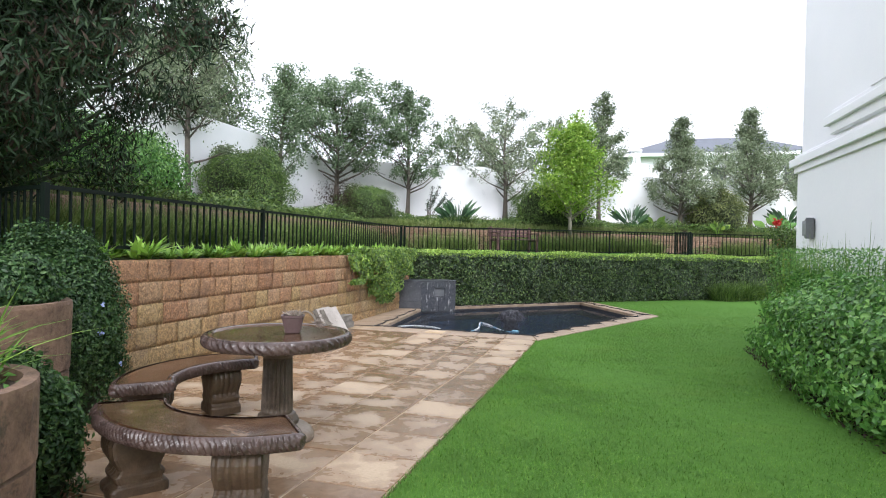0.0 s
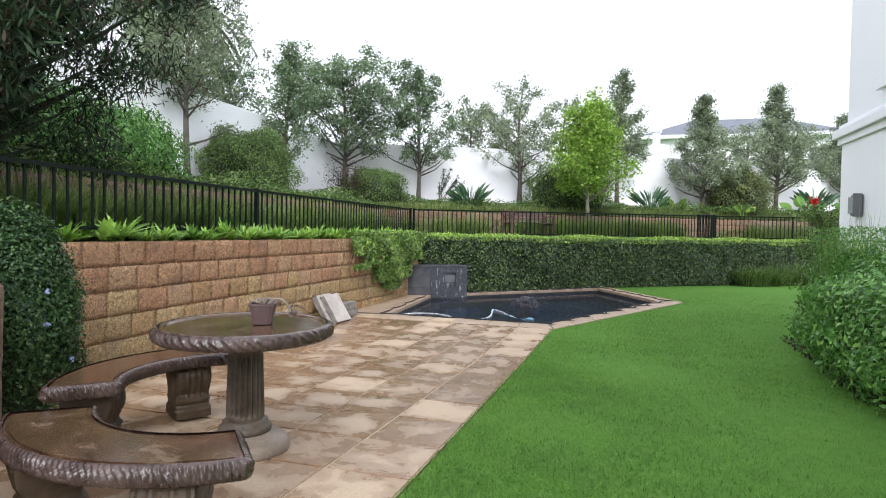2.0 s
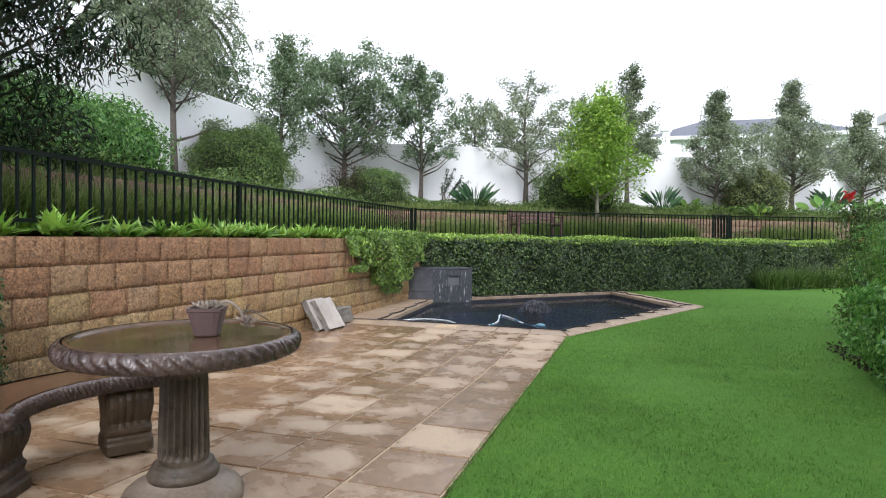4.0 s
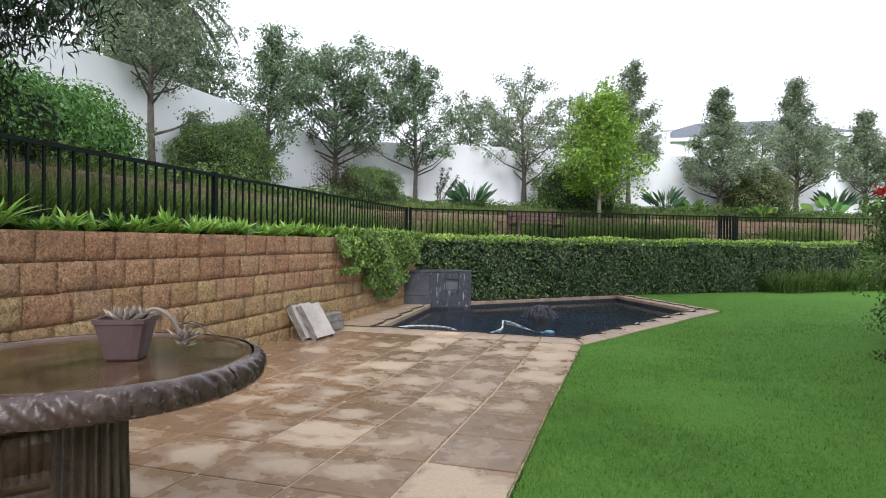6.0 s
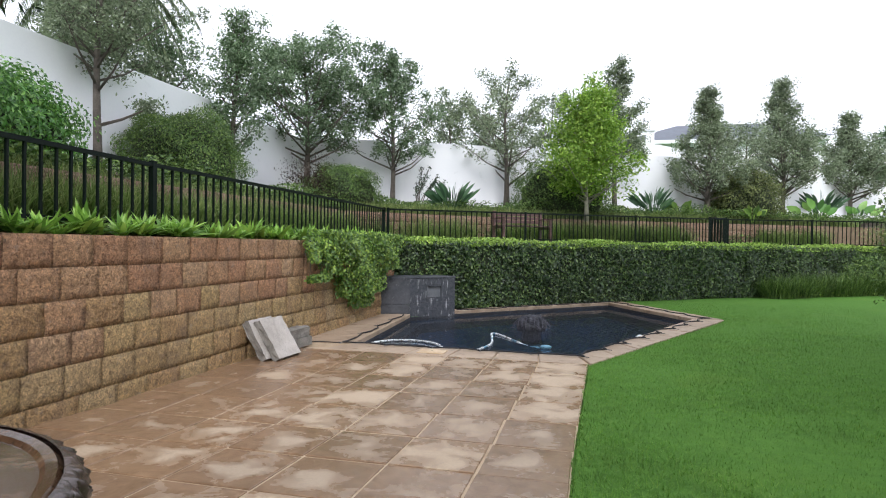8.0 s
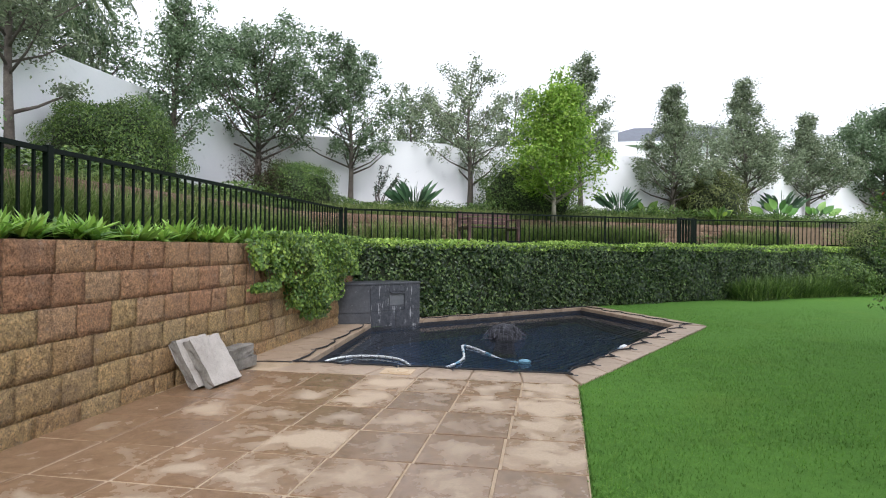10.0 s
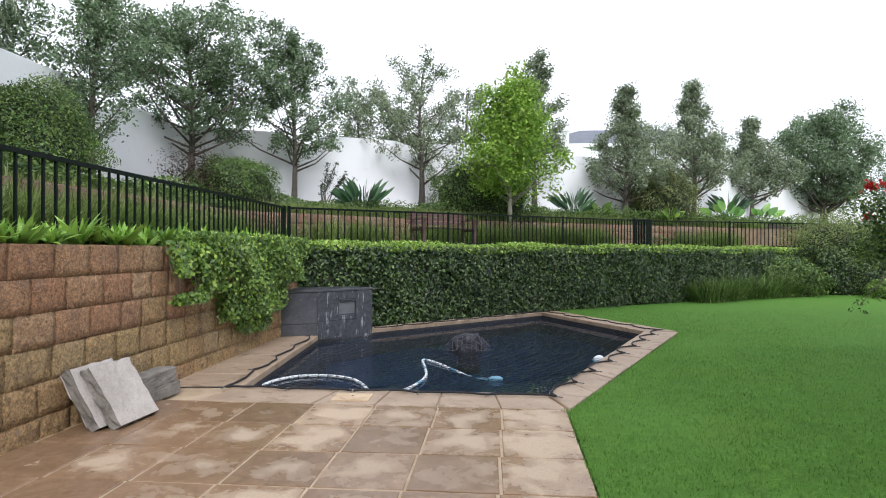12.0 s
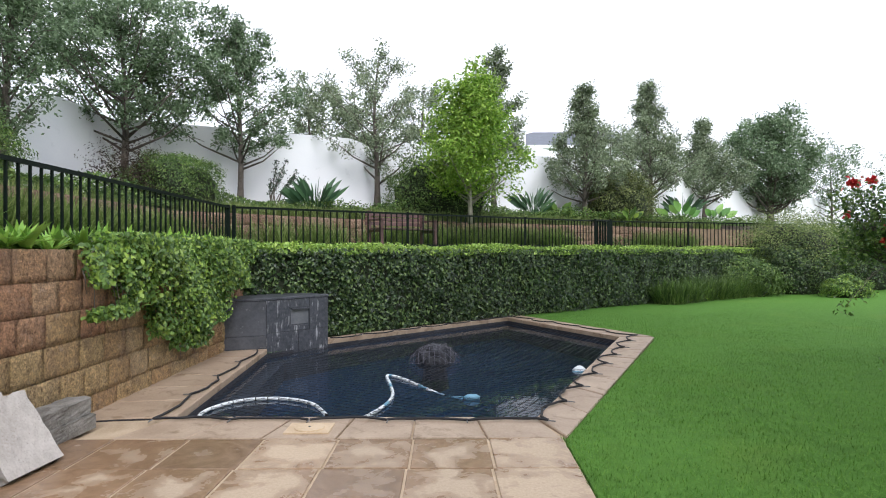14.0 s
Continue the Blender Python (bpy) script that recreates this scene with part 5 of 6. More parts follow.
def rose_bush():
    rng = np.random.default_rng(81)
    r = empty("rose_bush", (4.62, 2.95, 0))
    tagged(r, "tall standard rose bush with red blooms near the house corner", "rose")
    bm = bmesh.new()
    P, tips = [], []
    fork = Vector((4.62, 2.95, 0.95))
    add_tube(bm, [(4.62, 2.95, -0.05), (4.65, 2.93, 0.5), fork], [0.022, 0.018, 0.016], 7)
    for i in range(24):
        a = rng.uniform(0, 6.28)
        L = rng.uniform(0.2, 0.6)
        end = fork + Vector((math.cos(a) * L, math.sin(a) * L, rng.uniform(0.15, 0.95)))
        mid = fork.lerp(end, 0.5) + Vector((0, 0, 0.06))
        add_tube(bm, [fork, mid, end], [0.010, 0.007, 0.003], 5)
        tips.append(end)
        for k in range(7):
            P.append(mid.lerp(end, k / 7 * 0.85) + Vector(rng.normal(0, 0.05, 3)))
    for dx, dz in ((-0.55, -0.45), (-0.4, -0.3), (0.1, -0.4)):
        end = fork + Vector((dx, -0.1, dz))
        add_tube(bm, [fork, fork.lerp(end, 0.5) + Vector((0, 0, 0.08)), end], [0.007, 0.005, 0.003], 5)
        P.append(end)
    part("stems", bm, BARK, r)
    P = np.repeat(np.array(P), 26, 0)
    P = P + rng.normal(0, 0.065, P.shape)
    leaves("foliage", P, rng.normal(size=P.shape) + np.array([0, -0.3, 0.7]), 0.05, 0.03, BUSH_LEAF, rng, r)
    for e in tips[::3]:
        F = np.array(e) + np.array([0, 0, 0.05]) + rng.normal(0, 0.024, (26, 3))
        leaves("bloom", F, rng.normal(size=F.shape), 0.06, 0.05, RED_PETAL, rng, r, label="red rose bloom")


rose_bush()


def house_bed():
    """Tall wispy stems above the shrub hedge by the house."""
    rng = np.random.default_rng(91)
    n = 700
    P = np.column_stack([rng.uniform(3.7, 4.05, n), rng.uniform(-2.6, 0.7, n), rng.uniform(0.0, 0.3, n)])
    tagged(blades("feathery_stems", P, 1.25, 0.012, CREEPER_LEAF, rng, None, 0.3, 0.3, 3), "tall feathery green stems beside the house wall", "plants", kind="stuff")
    Q = np.column_stack([rng.uniform(3.65, 4.05, 9000), rng.uniform(-2.6, 0.9, 9000), 0.75 + rng.random(9000) ** 1.6 * 0.65])
    tagged(leaves("feathery_leaves", Q, rng.normal(size=Q.shape), 0.045, 0.014, SHRUB_LEAF, rng), "fine feathery green foliage beside the house wall", "plants", kind="stuff")


house_bed()


# ---- fountain ----
def lime_streaked_slate():
    """Slate with white lime run down from the spout."""
    m, n, l, bsdf = material("lime_streaked_slate")
    p = position(n)
    squash = n.new("ShaderNodeVectorMath")
    squash.operation = "MULTIPLY"
    squash.inputs[1].default_value = (1, 1, 0.16)
    l.new(p, squash.inputs[0])
    runs = noise_node(n, l, 26, 5, 0.65, squash.outputs[0], 0.4)
    patchy = noise_node(n, l, 9, 4, 0.6, p)
    base = ramp(n, l, noise_node(n, l, 20, 6, 0.7, p), [(0.35, (0.028, 0.031, 0.038)), (0.65, (0.075, 0.078, 0.09))])
    amount = math_node(n, l, "MULTIPLY", ramp(n, l, runs, [(0.54, (0, 0, 0)), (0.64, (1, 1, 1))]), ramp(n, l, patchy, [(0.46, (0, 0, 0)), (0.58, (0.8, 0.8, 0.8))]))
    l.new(mix(n, l, amount, base, (0.42, 0.42, 0.43)), bsdf.inputs["Base Color"])
    bsdf.inputs["Roughness"].default_value = 0.45
    bump(n, l, bsdf, runs, 0.25, 0.004)
    return m


def fountain():
    limed = lime_streaked_slate()
    f = empty("water_feature", (-2.2, 3.9, 0))
    tagged(f, "dark slate-tiled water spout block at the pool corner", "fountain")
    a, b = Vector((-2.32, 3.37, 0)), Vector((-1.73, 4.03, 0))
    d = (b - a).normalized()
    inw = Vector((-d.y, d.x, 0))
    c, e = b + inw * 0.5, Vector((-2.76, 3.20, 0))
    bm = bmesh.new()
    prism(bm, [(a.x, a.y), (b.x, b.y), (c.x, c.y), (-2.76, 4.35), (e.x, e.y)], -0.35, 0.555)
    part("core", bm, SLATE, f)
    length = (b - a).length

    def panel(p, q, z0, z1, lift=0.010, mat=SLATE):
        dd = (q - p).normalized()
        out = Vector((dd.y, -dd.x, 0))
        m = bmesh.new()
        prism(m, [(v.x, v.y) for v in (p, q, q + out * lift, p + out * lift)], z0, z1)
        bmesh.ops.bevel(m, geom=list(m.edges), offset=0.002, segments=1, affect="EDGES")
        part("slate_tile", m, mat, f)
    g = 0.003
    for s0, s1, z0, z1 in ((0, 0.36, 0.17, 0.555), (0.36, 0.68, 0.445, 0.555), (0.68, 1.0, 0.17, 0.555), (0.36, 0.68, 0.17, 0.235), (0, 0.5, -0.3, 0.17), (0.5, 1.0, -0.3, 0.17)):
        panel(a + d * (length * s0 + g), a + d * (length * s1 - g), z0 + g, z1 - g, mat=limed)
    d2 = (a - e)
    for s0, s1, z0, z1 in ((0, 0.98, 0.15, 0.555), (0, 0.98, 0.0, 0.15)):
        panel(e + d2 * s0, e + d2 * s1, z0 + g, z1 - g)
    bm = bmesh.new()
    o = 0.018
    prism(bm, [(a.x + 0.008, a.y - o), (b.x + o, b.y - 0.004), (c.x, c.y), (-2.76, 4.35), (e.x, e.y - o)], 0.557, 0.585)
    bmesh.ops.bevel(bm, geom=list(bm.edges), offset=0.004, segments=1, affect="EDGES")
    part("cap_slab", bm, SLATE, f)
    m = bmesh.new()
    p, q = a + d * (length * 0.38), a + d * (length * 0.66)
    out = Vector((d.y, -d.x, 0))
    prism(m, [(v.x, v.y) for v in (p - out * 0.012, q - out * 0.012, q + out * 0.004, p + out * 0.004)], 0.25, 0.43)
    plate = part("spout_plate", m, surface("grey_spout_slate", (0.10, 0.105, 0.115), (0.17, 0.175, 0.185), 4, 30, 0.4, 0.2, 0.003), f, "paler grey recessed spout plate")
    m = bmesh.new()
    prism(m, [(v.x, v.y) for v in (p, q, q + out * 0.05, p + out * 0.05)], 0.432, 0.444)
    part("spout_lip", m, SLATE, plate)


fountain()


# ---- pool net, hose and floats ----
def inside(x, y):
    hit = False
    for (x0, y0), (x1, y1) in zip(POOL, POOL[1:] + POOL[:1]):
        if (y0 > y) != (y1 > y) and x < (x1 - x0) * (y - y0) / (y1 - y0) + x0:
            hit = not hit
    return hit


def bump_z(x, y):
    d = math.hypot(x + 0.35, y - 3.05)
    return -0.075 + 0.20 * max(0.0, 1 - (d / 0.36) ** 2) ** 1.5


def pool_net():
    n = empty("pool_net", (-0.3, 2.5, 0))
    tagged(n, "black safety net stretched over the pool", "net")
    loop = []
    corners = [Vector((-2.18, 0.38, 0.012)), Vector((0.42, 0.33, 0.012)), Vector((2.30, 4.3, 0.012)), Vector((0.93, 6.78, 0.012)), Vector((-1.72, 4.12, 0.012)), Vector((-2.36, 3.2, 0.012))]
    rr = random.Random(5)
    for i, (p, q) in enumerate(zip(corners, corners[1:] + corners[:1])):
        if i == 4:
            continue
        k = max(2, round((q - p).length / (0.8 if i == 5 else 0.55)))
        d = (q - p).normalized()
        inn = Vector((-d.y, d.x, 0))
        for s in range(k):
            u, v = p.lerp(q, s / k), p.lerp(q, (s + 1) / k)
            sag = (0.04 if i == 0 else 0.05 if i == 5 else 0.11) * rr.uniform(0.7, 1.2)
            pts = [u.lerp(v, f) + inn * (sag * math.sin(math.pi * f) ** 0.7) + Vector((rr.uniform(-0.012, 0.012), rr.uniform(-0.012, 0.012), 0.004)) for f in (0, 0.12, 0.3, 0.5, 0.7, 0.88, 1)]
            loop.append(add_tube(bmesh.new(), pts, 0.009, 5))
            hook = add_tube(bmesh.new(), [u + Vector((0, 0, 0.0)), u - inn * 0.06], [0.005, 0.004], 5)
            part("hook", hook, LAMP_METAL, n)
    for bm in loop:
        part("border_cord", bm, NET, n)
    part("border_cord", add_tube(bmesh.new(), [(-2.18, 0.38, 0.012), (-2.42, 0.36, 0.012), (-2.58, 0.33, 0.01)], 0.006, 5), NET, n)
    V, F = [], []

    def strand(points):
        for a, b in zip(points, points[1:]):
            k = len(V)
            for c in (a, b):
                V.extend([(c[0] - 0.0014, c[1], c[2]), (c[0] + 0.0014, c[1] - 0.0012, c[2]), (c[0], c[1] + 0.0012, c[2] + 0.0024)])
            for e in range(3):
                F.append((k + e, k + (e + 1) % 3, k + 3 + (e + 1) % 3, k + 3 + e))
    step = 0.075
    u1, u2 = Vector((0.46, 0.89)).normalized(), Vector((0.89, -0.46)).normalized()
    for ua, ub in ((u1, u2), (u2, u1)):
        for i in range(-60, 120):
            run = []
            for j in range(-40, 140):
                x, y = 0.0 + ub.x * i * step + ua.x * j * 0.12, 0.4 + ub.y * i * step + ua.y * j * 0.12
                if inside(x, y):
                    run.append((x, y, bump_z(x, y)))
                elif len(run) > 1:
                    strand(run)
                    run = []
                else:
                    run = []
            if len(run) > 1:
                strand(run)
    arrays("net_mesh", V, F, NET, n)


pool_net()


def submerged_rock():
    r = empty("rock", (-0.35, 3.05, -0.1))
    bm = bmesh.new()
    bmesh.ops.create_icosphere(bm, subdivisions=4, radius=1.0)
    for v in bm.verts:
        k = 1 + 0.20 * noise.noise(v.co * 2.0) + 0.12 * noise.noise(v.co * 5) + 0.05 * noise.noise(v.co * 12)
        v.co = Vector((-0.35 + v.co.x * 0.21 * k, 3.05 + v.co.y * 0.21 * k, -0.14 + (v.co.z if v.co.z < 0.6 else 0.6 + (v.co.z - 0.6) * 0.3) * 0.32 * k))
    part("rock", bm, ROCK, r)
    cords = bmesh.new()
    for i in range(-4, 5):
        for flip in (0, 1):
            line = []
            for j in range(-9, 10):
                u, v = i * 0.058, j * 0.031
                x, y = (u, v) if flip else (v, u)
                d = math.hypot(x, y) / 0.265
                line.append((-0.35 + x, 3.05 + y, -0.072 + 0.165 * max(0.0, 1 - d * d) ** 0.6 + 0.012 * noise.noise(Vector((x * 20, y * 20, 1)))))
            add_tube(cords, line, 0.003, 4)
    part("draped_net", cords, CORD_GREY, r, "weathered grey net cords draped over the rock")
    add = bmesh.new()
    lathe(add, [(0.16, -1.29), (0.12, -0.4), (0.14, -0.3)], (-0.35, 3.05, 0), 10)
    part("plinth", add, ROCK, r)
    tagged(r, "dark rock feature standing out of the pool water", "rock")


submerged_rock()


def smooth_path(pts, n=8):
    """Catmull-Rom points through the given ones."""
    p = [Vector(v) for v in pts]
    p = [p[0] * 2 - p[1]] + p + [p[-1] * 2 - p[-2]]
    out = []
    for i in range(1, len(p) - 2):
        for k in range(n):
            t = k / n
            a, b, c, d = p[i - 1:i + 3]
            out.append(0.5 * ((2 * b) + (c - a) * t + (2 * a - 5 * b + 4 * c - d) * t * t + (3 * b - a - 3 * c + d) * t ** 3))
    return out + [p[-2]]


def hose(label, pts, mats):
    h = empty("pool_hose", pts[0])
    tagged(h, label, "hose", "pool cleaner hoses")
    path = smooth_path(pts, 10)
    for i in range(0, len(path) - 3, 3):
        section = part("hose_section", add_tube(bmesh.new(), [path[i], path[i + 1], path[i + 2], path[i + 3].lerp(path[i + 2], 0.25)], 0.0145, 10), mats[(i // 3) % len(mats)], h, smooth=True)
        if i + 3 < len(path):
            part("cuff", add_tube(bmesh.new(), [path[i + 3].lerp(path[i + 2], 0.3), path[i + 3]], 0.0125, 8), NET, section)


hose("white ribbed pool hose curving along the near water edge", [(-2.02, 0.62, -0.11), (-2.06, 0.95, -0.085), (-1.9, 1.26, -0.085), (-1.6, 1.33, -0.085), (-1.3, 1.16, -0.085), (-1.08, 0.78, -0.10)], [PLASTIC_WHITE])
hose("white and blue pool hose bent in the middle of the pool", [(-0.92, 0.66, -0.11), (-0.74, 1.0, -0.085), (-0.68, 1.4, -0.085), (-0.74, 1.85, -0.085), (-0.80, 2.22, -0.085), (-0.66, 2.12, -0.088), (-0.40, 1.72, -0.10), (-0.22, 1.50, -0.13)], [PLASTIC_WHITE, PLASTIC_WHITE, PLASTIC_WHITE, PLASTIC_WHITE, HOSE_BLUE])


def cleaner():
    c = empty("pool_cleaner", (-0.02, 1.35, -0.1))
    tagged(c, "pale blue pool cleaner head under the net", "pool cleaner")
    bm = bmesh.new()
    lathe(bm, [(0.02, -0.14), (0.05, -0.12), (0.055, -0.09), (0.03, -0.07)], (0.0, 0, 0), 16)
    bmesh.ops.transform(bm, matrix=Matrix.Translation((-0.02, 1.33, 0)) @ Matrix.Diagonal((1.25, 0.5, 0.8, 1)), verts=bm.verts)
    part("body", bm, HOSE_BLUE, c, smooth=True)
    part("nozzle", add_tube(bmesh.new(), [(-0.20, 1.47, -0.12), (-0.1, 1.38, -0.1)], 0.018, 8), HOSE_BLUE, c)
    f = empty("chlorine_floater", (1.13, 2.5, -0.1))
    tagged(f, "white and blue floating chlorine dispenser by the pool edge", "floater")
    bm = lathe(bmesh.new(), [(0.03, -0.22), (0.055, -0.19), (0.065, -0.14), (0.072, -0.11), (0.072, -0.09), (0.05, -0.065), (0.026, -0.05), (0.012, -0.045)], (1.13, 2.5, 0), 20)
    float_body = part("body", bm, PLASTIC_WHITE, f, smooth=True)
    part("ring", lathe(bmesh.new(), [(0.073, -0.106), (0.080, -0.098), (0.073, -0.090)], (1.13, 2.5, 0), 20), HOSE_BLUE, float_body)
    l = empty("skimmer_lid", (-1.1, 0.2, 0))
    tagged(l, "square cream skimmer lid set in the coping", "lid")
    lid_frame = part("frame", box(-1.24, 0.09, -0.01, -0.96, 0.31, 0.008, 0.003), LID, l)
    part("lid_disc", lathe(bmesh.new(), [(0.095, 0.0), (0.095, 0.012), (0.09, 0.014)], (-1.1, 0.2, 0), 24), LID, lid_frame)
    part("finger_hole", lathe(bmesh.new(), [(0.009, 0.013), (0.009, 0.016)], (-1.1, 0.2, 0), 12), NET, l)


cleaner()


# ---- cast stone table and benches ----
TX, TY = -0.56, -5.34
TG = ground_z(TY)


def arc_slab(centre, r0, r1, a0, a1, z0, z1, bm=None, seg=40, over=0.0):
    bm = bm or bmesh.new()
    ring = []
    for i in range(seg + 1):
        a = radians(a0 + (a1 - a0) * i / seg)
        ring.append([bm.verts.new((centre[0] + r * math.cos(a), centre[1] + r * math.sin(a), z)) for r, z in ((r0, z0), (r1, z0), (r1, z1), (r0, z1))])
    for p, q in zip(ring, ring[1:]):
        for k in range(4):
            j = (k + 1) % 4
            bm.faces.new((p[k], q[k], q[j], p[j]))
    bm.faces.new(ring[0]), bm.faces.new(ring[-1][::-1])
    return bm


def moulded_ring(points, out_dirs, z_mid, height, depth, period=0.05, skew=0.9, carve=0.5):
    """A rounded rim along points with slanting leaf-like ridges cast into it."""
    bm = bmesh.new()
    rings = []
    run = 0.0
    for i, (p, o) in enumerate(zip(points, out_dirs)):
        if i:
            run += (points[i] - points[i - 1]).length
        ring = []
        for k in range(13):
            a = -math.pi / 2 + math.pi * k / 12
            phase = run / period + skew * math.sin(a * 0.9) + 0.45 * noise.noise(Vector((run * 14, k * 0.22, 0)))
            w = phase - math.floor(phase)
            ridge = (1 - abs(2 * w - 1)) ** 0.6
            half = (2 * phase) - math.floor(2 * phase)
            ridge -= 0.28 * (1 - abs(2 * half - 1)) ** 2 * math.sin(a * 2 + 0.6)
            ridge += 0.35 * noise.noise(Vector((run * 90, k * 0.7, 3)))
            dd = depth * math.cos(a) * (1.0 - carve * (1 - ridge))
            ring.append(bm.verts.new(p + o * dd + Vector((0, 0, z_mid + height / 2 * math.sin(a)))))
        rings.append(ring)
    for r0, r1 in zip(rings, rings[1:]):
        for k in range(12):
            bm.faces.new((r0[k], r1[k], r1[k + 1], r0[k + 1]))
    return bm


def stone_table():
    t = empty("garden_table", (TX, TY, TG))
    tagged(t, "round wet cast-stone garden table with fluted column and moulded rim", "table")
    part("plinth", lathe(bmesh.new(), [(0.225, -0.01), (0.228, 0.03), (0.215, 0.055), (0.19, 0.075), (0.135, 0.09), (0.13, 0.10)], (TX, TY, TG), 48), FOOT_STONE, t, "pale worn round stone foot", True)
    part("base_ring", lathe(bmesh.new(), [(0.13, 0.095), (0.135, 0.115), (0.125, 0.135), (0.112, 0.14), (0.115, 0.155), (0.10, 0.165)], (TX, TY, TG), 48), CONCRETE_PALE, t, smooth=True)
    part("column", lathe(bmesh.new(), [(0.094, 0.16), (0.094, 0.175), (0.096, 0.18, 0.2), (0.096, 0.2, 1), (0.094, 0.3, 1), (0.091, 0.4, 1), (0.089, 0.49, 1), (0.088, 0.505, 0.2), (0.09, 0.51)], (TX, TY, TG), 160, 20, 0.016), CONCRETE_PALE, t, "weathered fluted shaft")
    part("capital", lathe(bmesh.new(), [(0.092, 0.51), (0.10, 0.52), (0.10, 0.535), (0.105, 0.54), (0.15, 0.565), (0.22, 0.58)], (TX, TY, TG), 48), CONCRETE, t, smooth=True)
    part("tabletop", lathe(bmesh.new(), [(0.20, 0.575), (0.38, 0.585), (0.425, 0.60), (0.425, 0.645), (0.41, 0.662), (0.395, 0.659), (0.388, 0.652), (0.0002, 0.652)], (TX, TY, TG), 72), CONCRETE_WET, t, "brown glossy wet top")
    pts, outs = [], []
    for i in range(901):
        a = 2 * math.pi * i / 900
        o = Vector((math.cos(a), math.sin(a), 0))
        outs.append(o), pts.append(Vector((TX, TY, TG)) + o * 0.418)
    part("moulded_rim", moulded_ring(pts, outs, 0.625, 0.075, 0.036, 0.0485, 0.8, 0.42), RIM, t, "dark leaf-moulded rim with painted pale glints", True)


stone_table()


def bench_leg(bench, x, y, turn, z):
    """A scrolled pedestal leg with a foot block."""
    bm = bmesh.new()
    prof = [(0.128, -0.004), (0.130, 0.040), (0.122, 0.052), (0.106, 0.060), (0.100, 0.072), (0.110, 0.090), (0.112, 0.104), (0.098, 0.118), (0.094, 0.135), (0.106, 0.160), (0.122, 0.19), (0.130, 0.22), (0.131, 0.248), (0.122, 0.276), (0.108, 0.296), (0.112, 0.31)]
    rings = []
    seg = 72
    for r, h in prof:
        ring = []
        for i in range(seg):
            a = 2 * math.pi * i / seg
            sx, sy = math.cos(a), math.sin(a)
            k = (abs(sx) ** 9 + abs(sy) ** 9) ** (-1 / 9)
            flute = abs(sx) > abs(sy) and 0.115 < h < 0.30
            groove = 0.008 * (abs(math.cos(k * sy * 9.5)) - 1) if flute else 0
            worn = 0.004 * noise.noise(Vector((sx * 3 + x * 7, sy * 3, h * 25)))
            ring.append(bm.verts.new(((r + groove + worn) * k * sx, (0.104 + 0.18 * (r - 0.11) + worn) * k * sy, h)))
        rings.append(ring)
    for r0, r1 in zip(rings, rings[1:]):
        for i in range(seg):
            bm.faces.new((r0[i], r0[(i + 1) % seg], r1[(i + 1) % seg], r1[i]))
    bm.faces.new(rings[0][::-1]), bm.faces.new(rings[-1])
    bmesh.ops.transform(bm, matrix=pose(x, y, z, 0, 0, turn), verts=bm.verts)
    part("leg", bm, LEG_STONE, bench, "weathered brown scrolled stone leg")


def stone_bench(centre, a0, a1, label, r0=0.50, r1=0.79):
    g = ground_z(centre[1] - 0.3)
    top = g + 0.375
    mid = radians((a0 + a1) / 2)
    b = empty("garden_bench", (centre[0] + 0.65 * math.cos(mid), centre[1] + 0.65 * math.sin(mid), g))
    tagged(b, label, "bench", "curved stone benches")
    part("seat", arc_slab(centre, r0, r1, a0, a1, top - 0.065, top - 0.006), CONCRETE_WET, b, "brown glossy wet seat")
    part("seat_panel", arc_slab(centre, r0 + 0.02, r1 - 0.02, a0 + 2.2, a1 - 2.2, top - 0.006, top), CONCRETE_WET, b, "brown wet inner panel")
    c = Vector((centre[0], centre[1], 0))
    pts, outs = [], []
    for i in range(421):
        a = radians(a0 + (a1 - a0) * i / 420)
        o = Vector((math.cos(a), math.sin(a), 0))
        pts.append(c + o * r1), outs.append(o)
    ends = [(a1, r1, r0, 1), (a0, r0, r1, -1)]
    for n, (ang, ra, rb2, sg) in enumerate(ends):
        a = radians(ang)
        rad, tan = Vector((math.cos(a), math.sin(a), 0)), Vector((-math.sin(a), math.cos(a), 0)) * sg
        for i in range(101):
            pts.append(c + rad * (ra + (rb2 - ra) * i / 100)), outs.append(tan)
        if n == 0:
            for i in range(281):
                a = radians(a1 + (a0 - a1) * i / 280)
                o = Vector((math.cos(a), math.sin(a), 0))
                pts.append(c + o * r0), outs.append(-o)
    pts.append(pts[0].copy()), outs.append(outs[0].copy())
    part("moulded_rim", moulded_ring(pts, outs, top - 0.036, 0.076, 0.034, 0.024, 0.9, 0.55), RIM, b, "dark leaf-moulded rim with painted pale glints", True)
    for f in (0.2, 0.8):
        a = radians(a0 + (a1 - a0) * f)
        bench_leg(b, centre[0] + 0.645 * math.cos(a), centre[1] + 0.645 * math.sin(a), math.degrees(a), top - 0.065 - 0.31)


stone_bench((-0.39, -5.76), -142, -48, "curved wet cast-stone bench with leaf-moulded rim in front of the table")
stone_bench((-0.71, -5.32), 125, 224, "curved wet cast-stone bench between the table and the block wall")


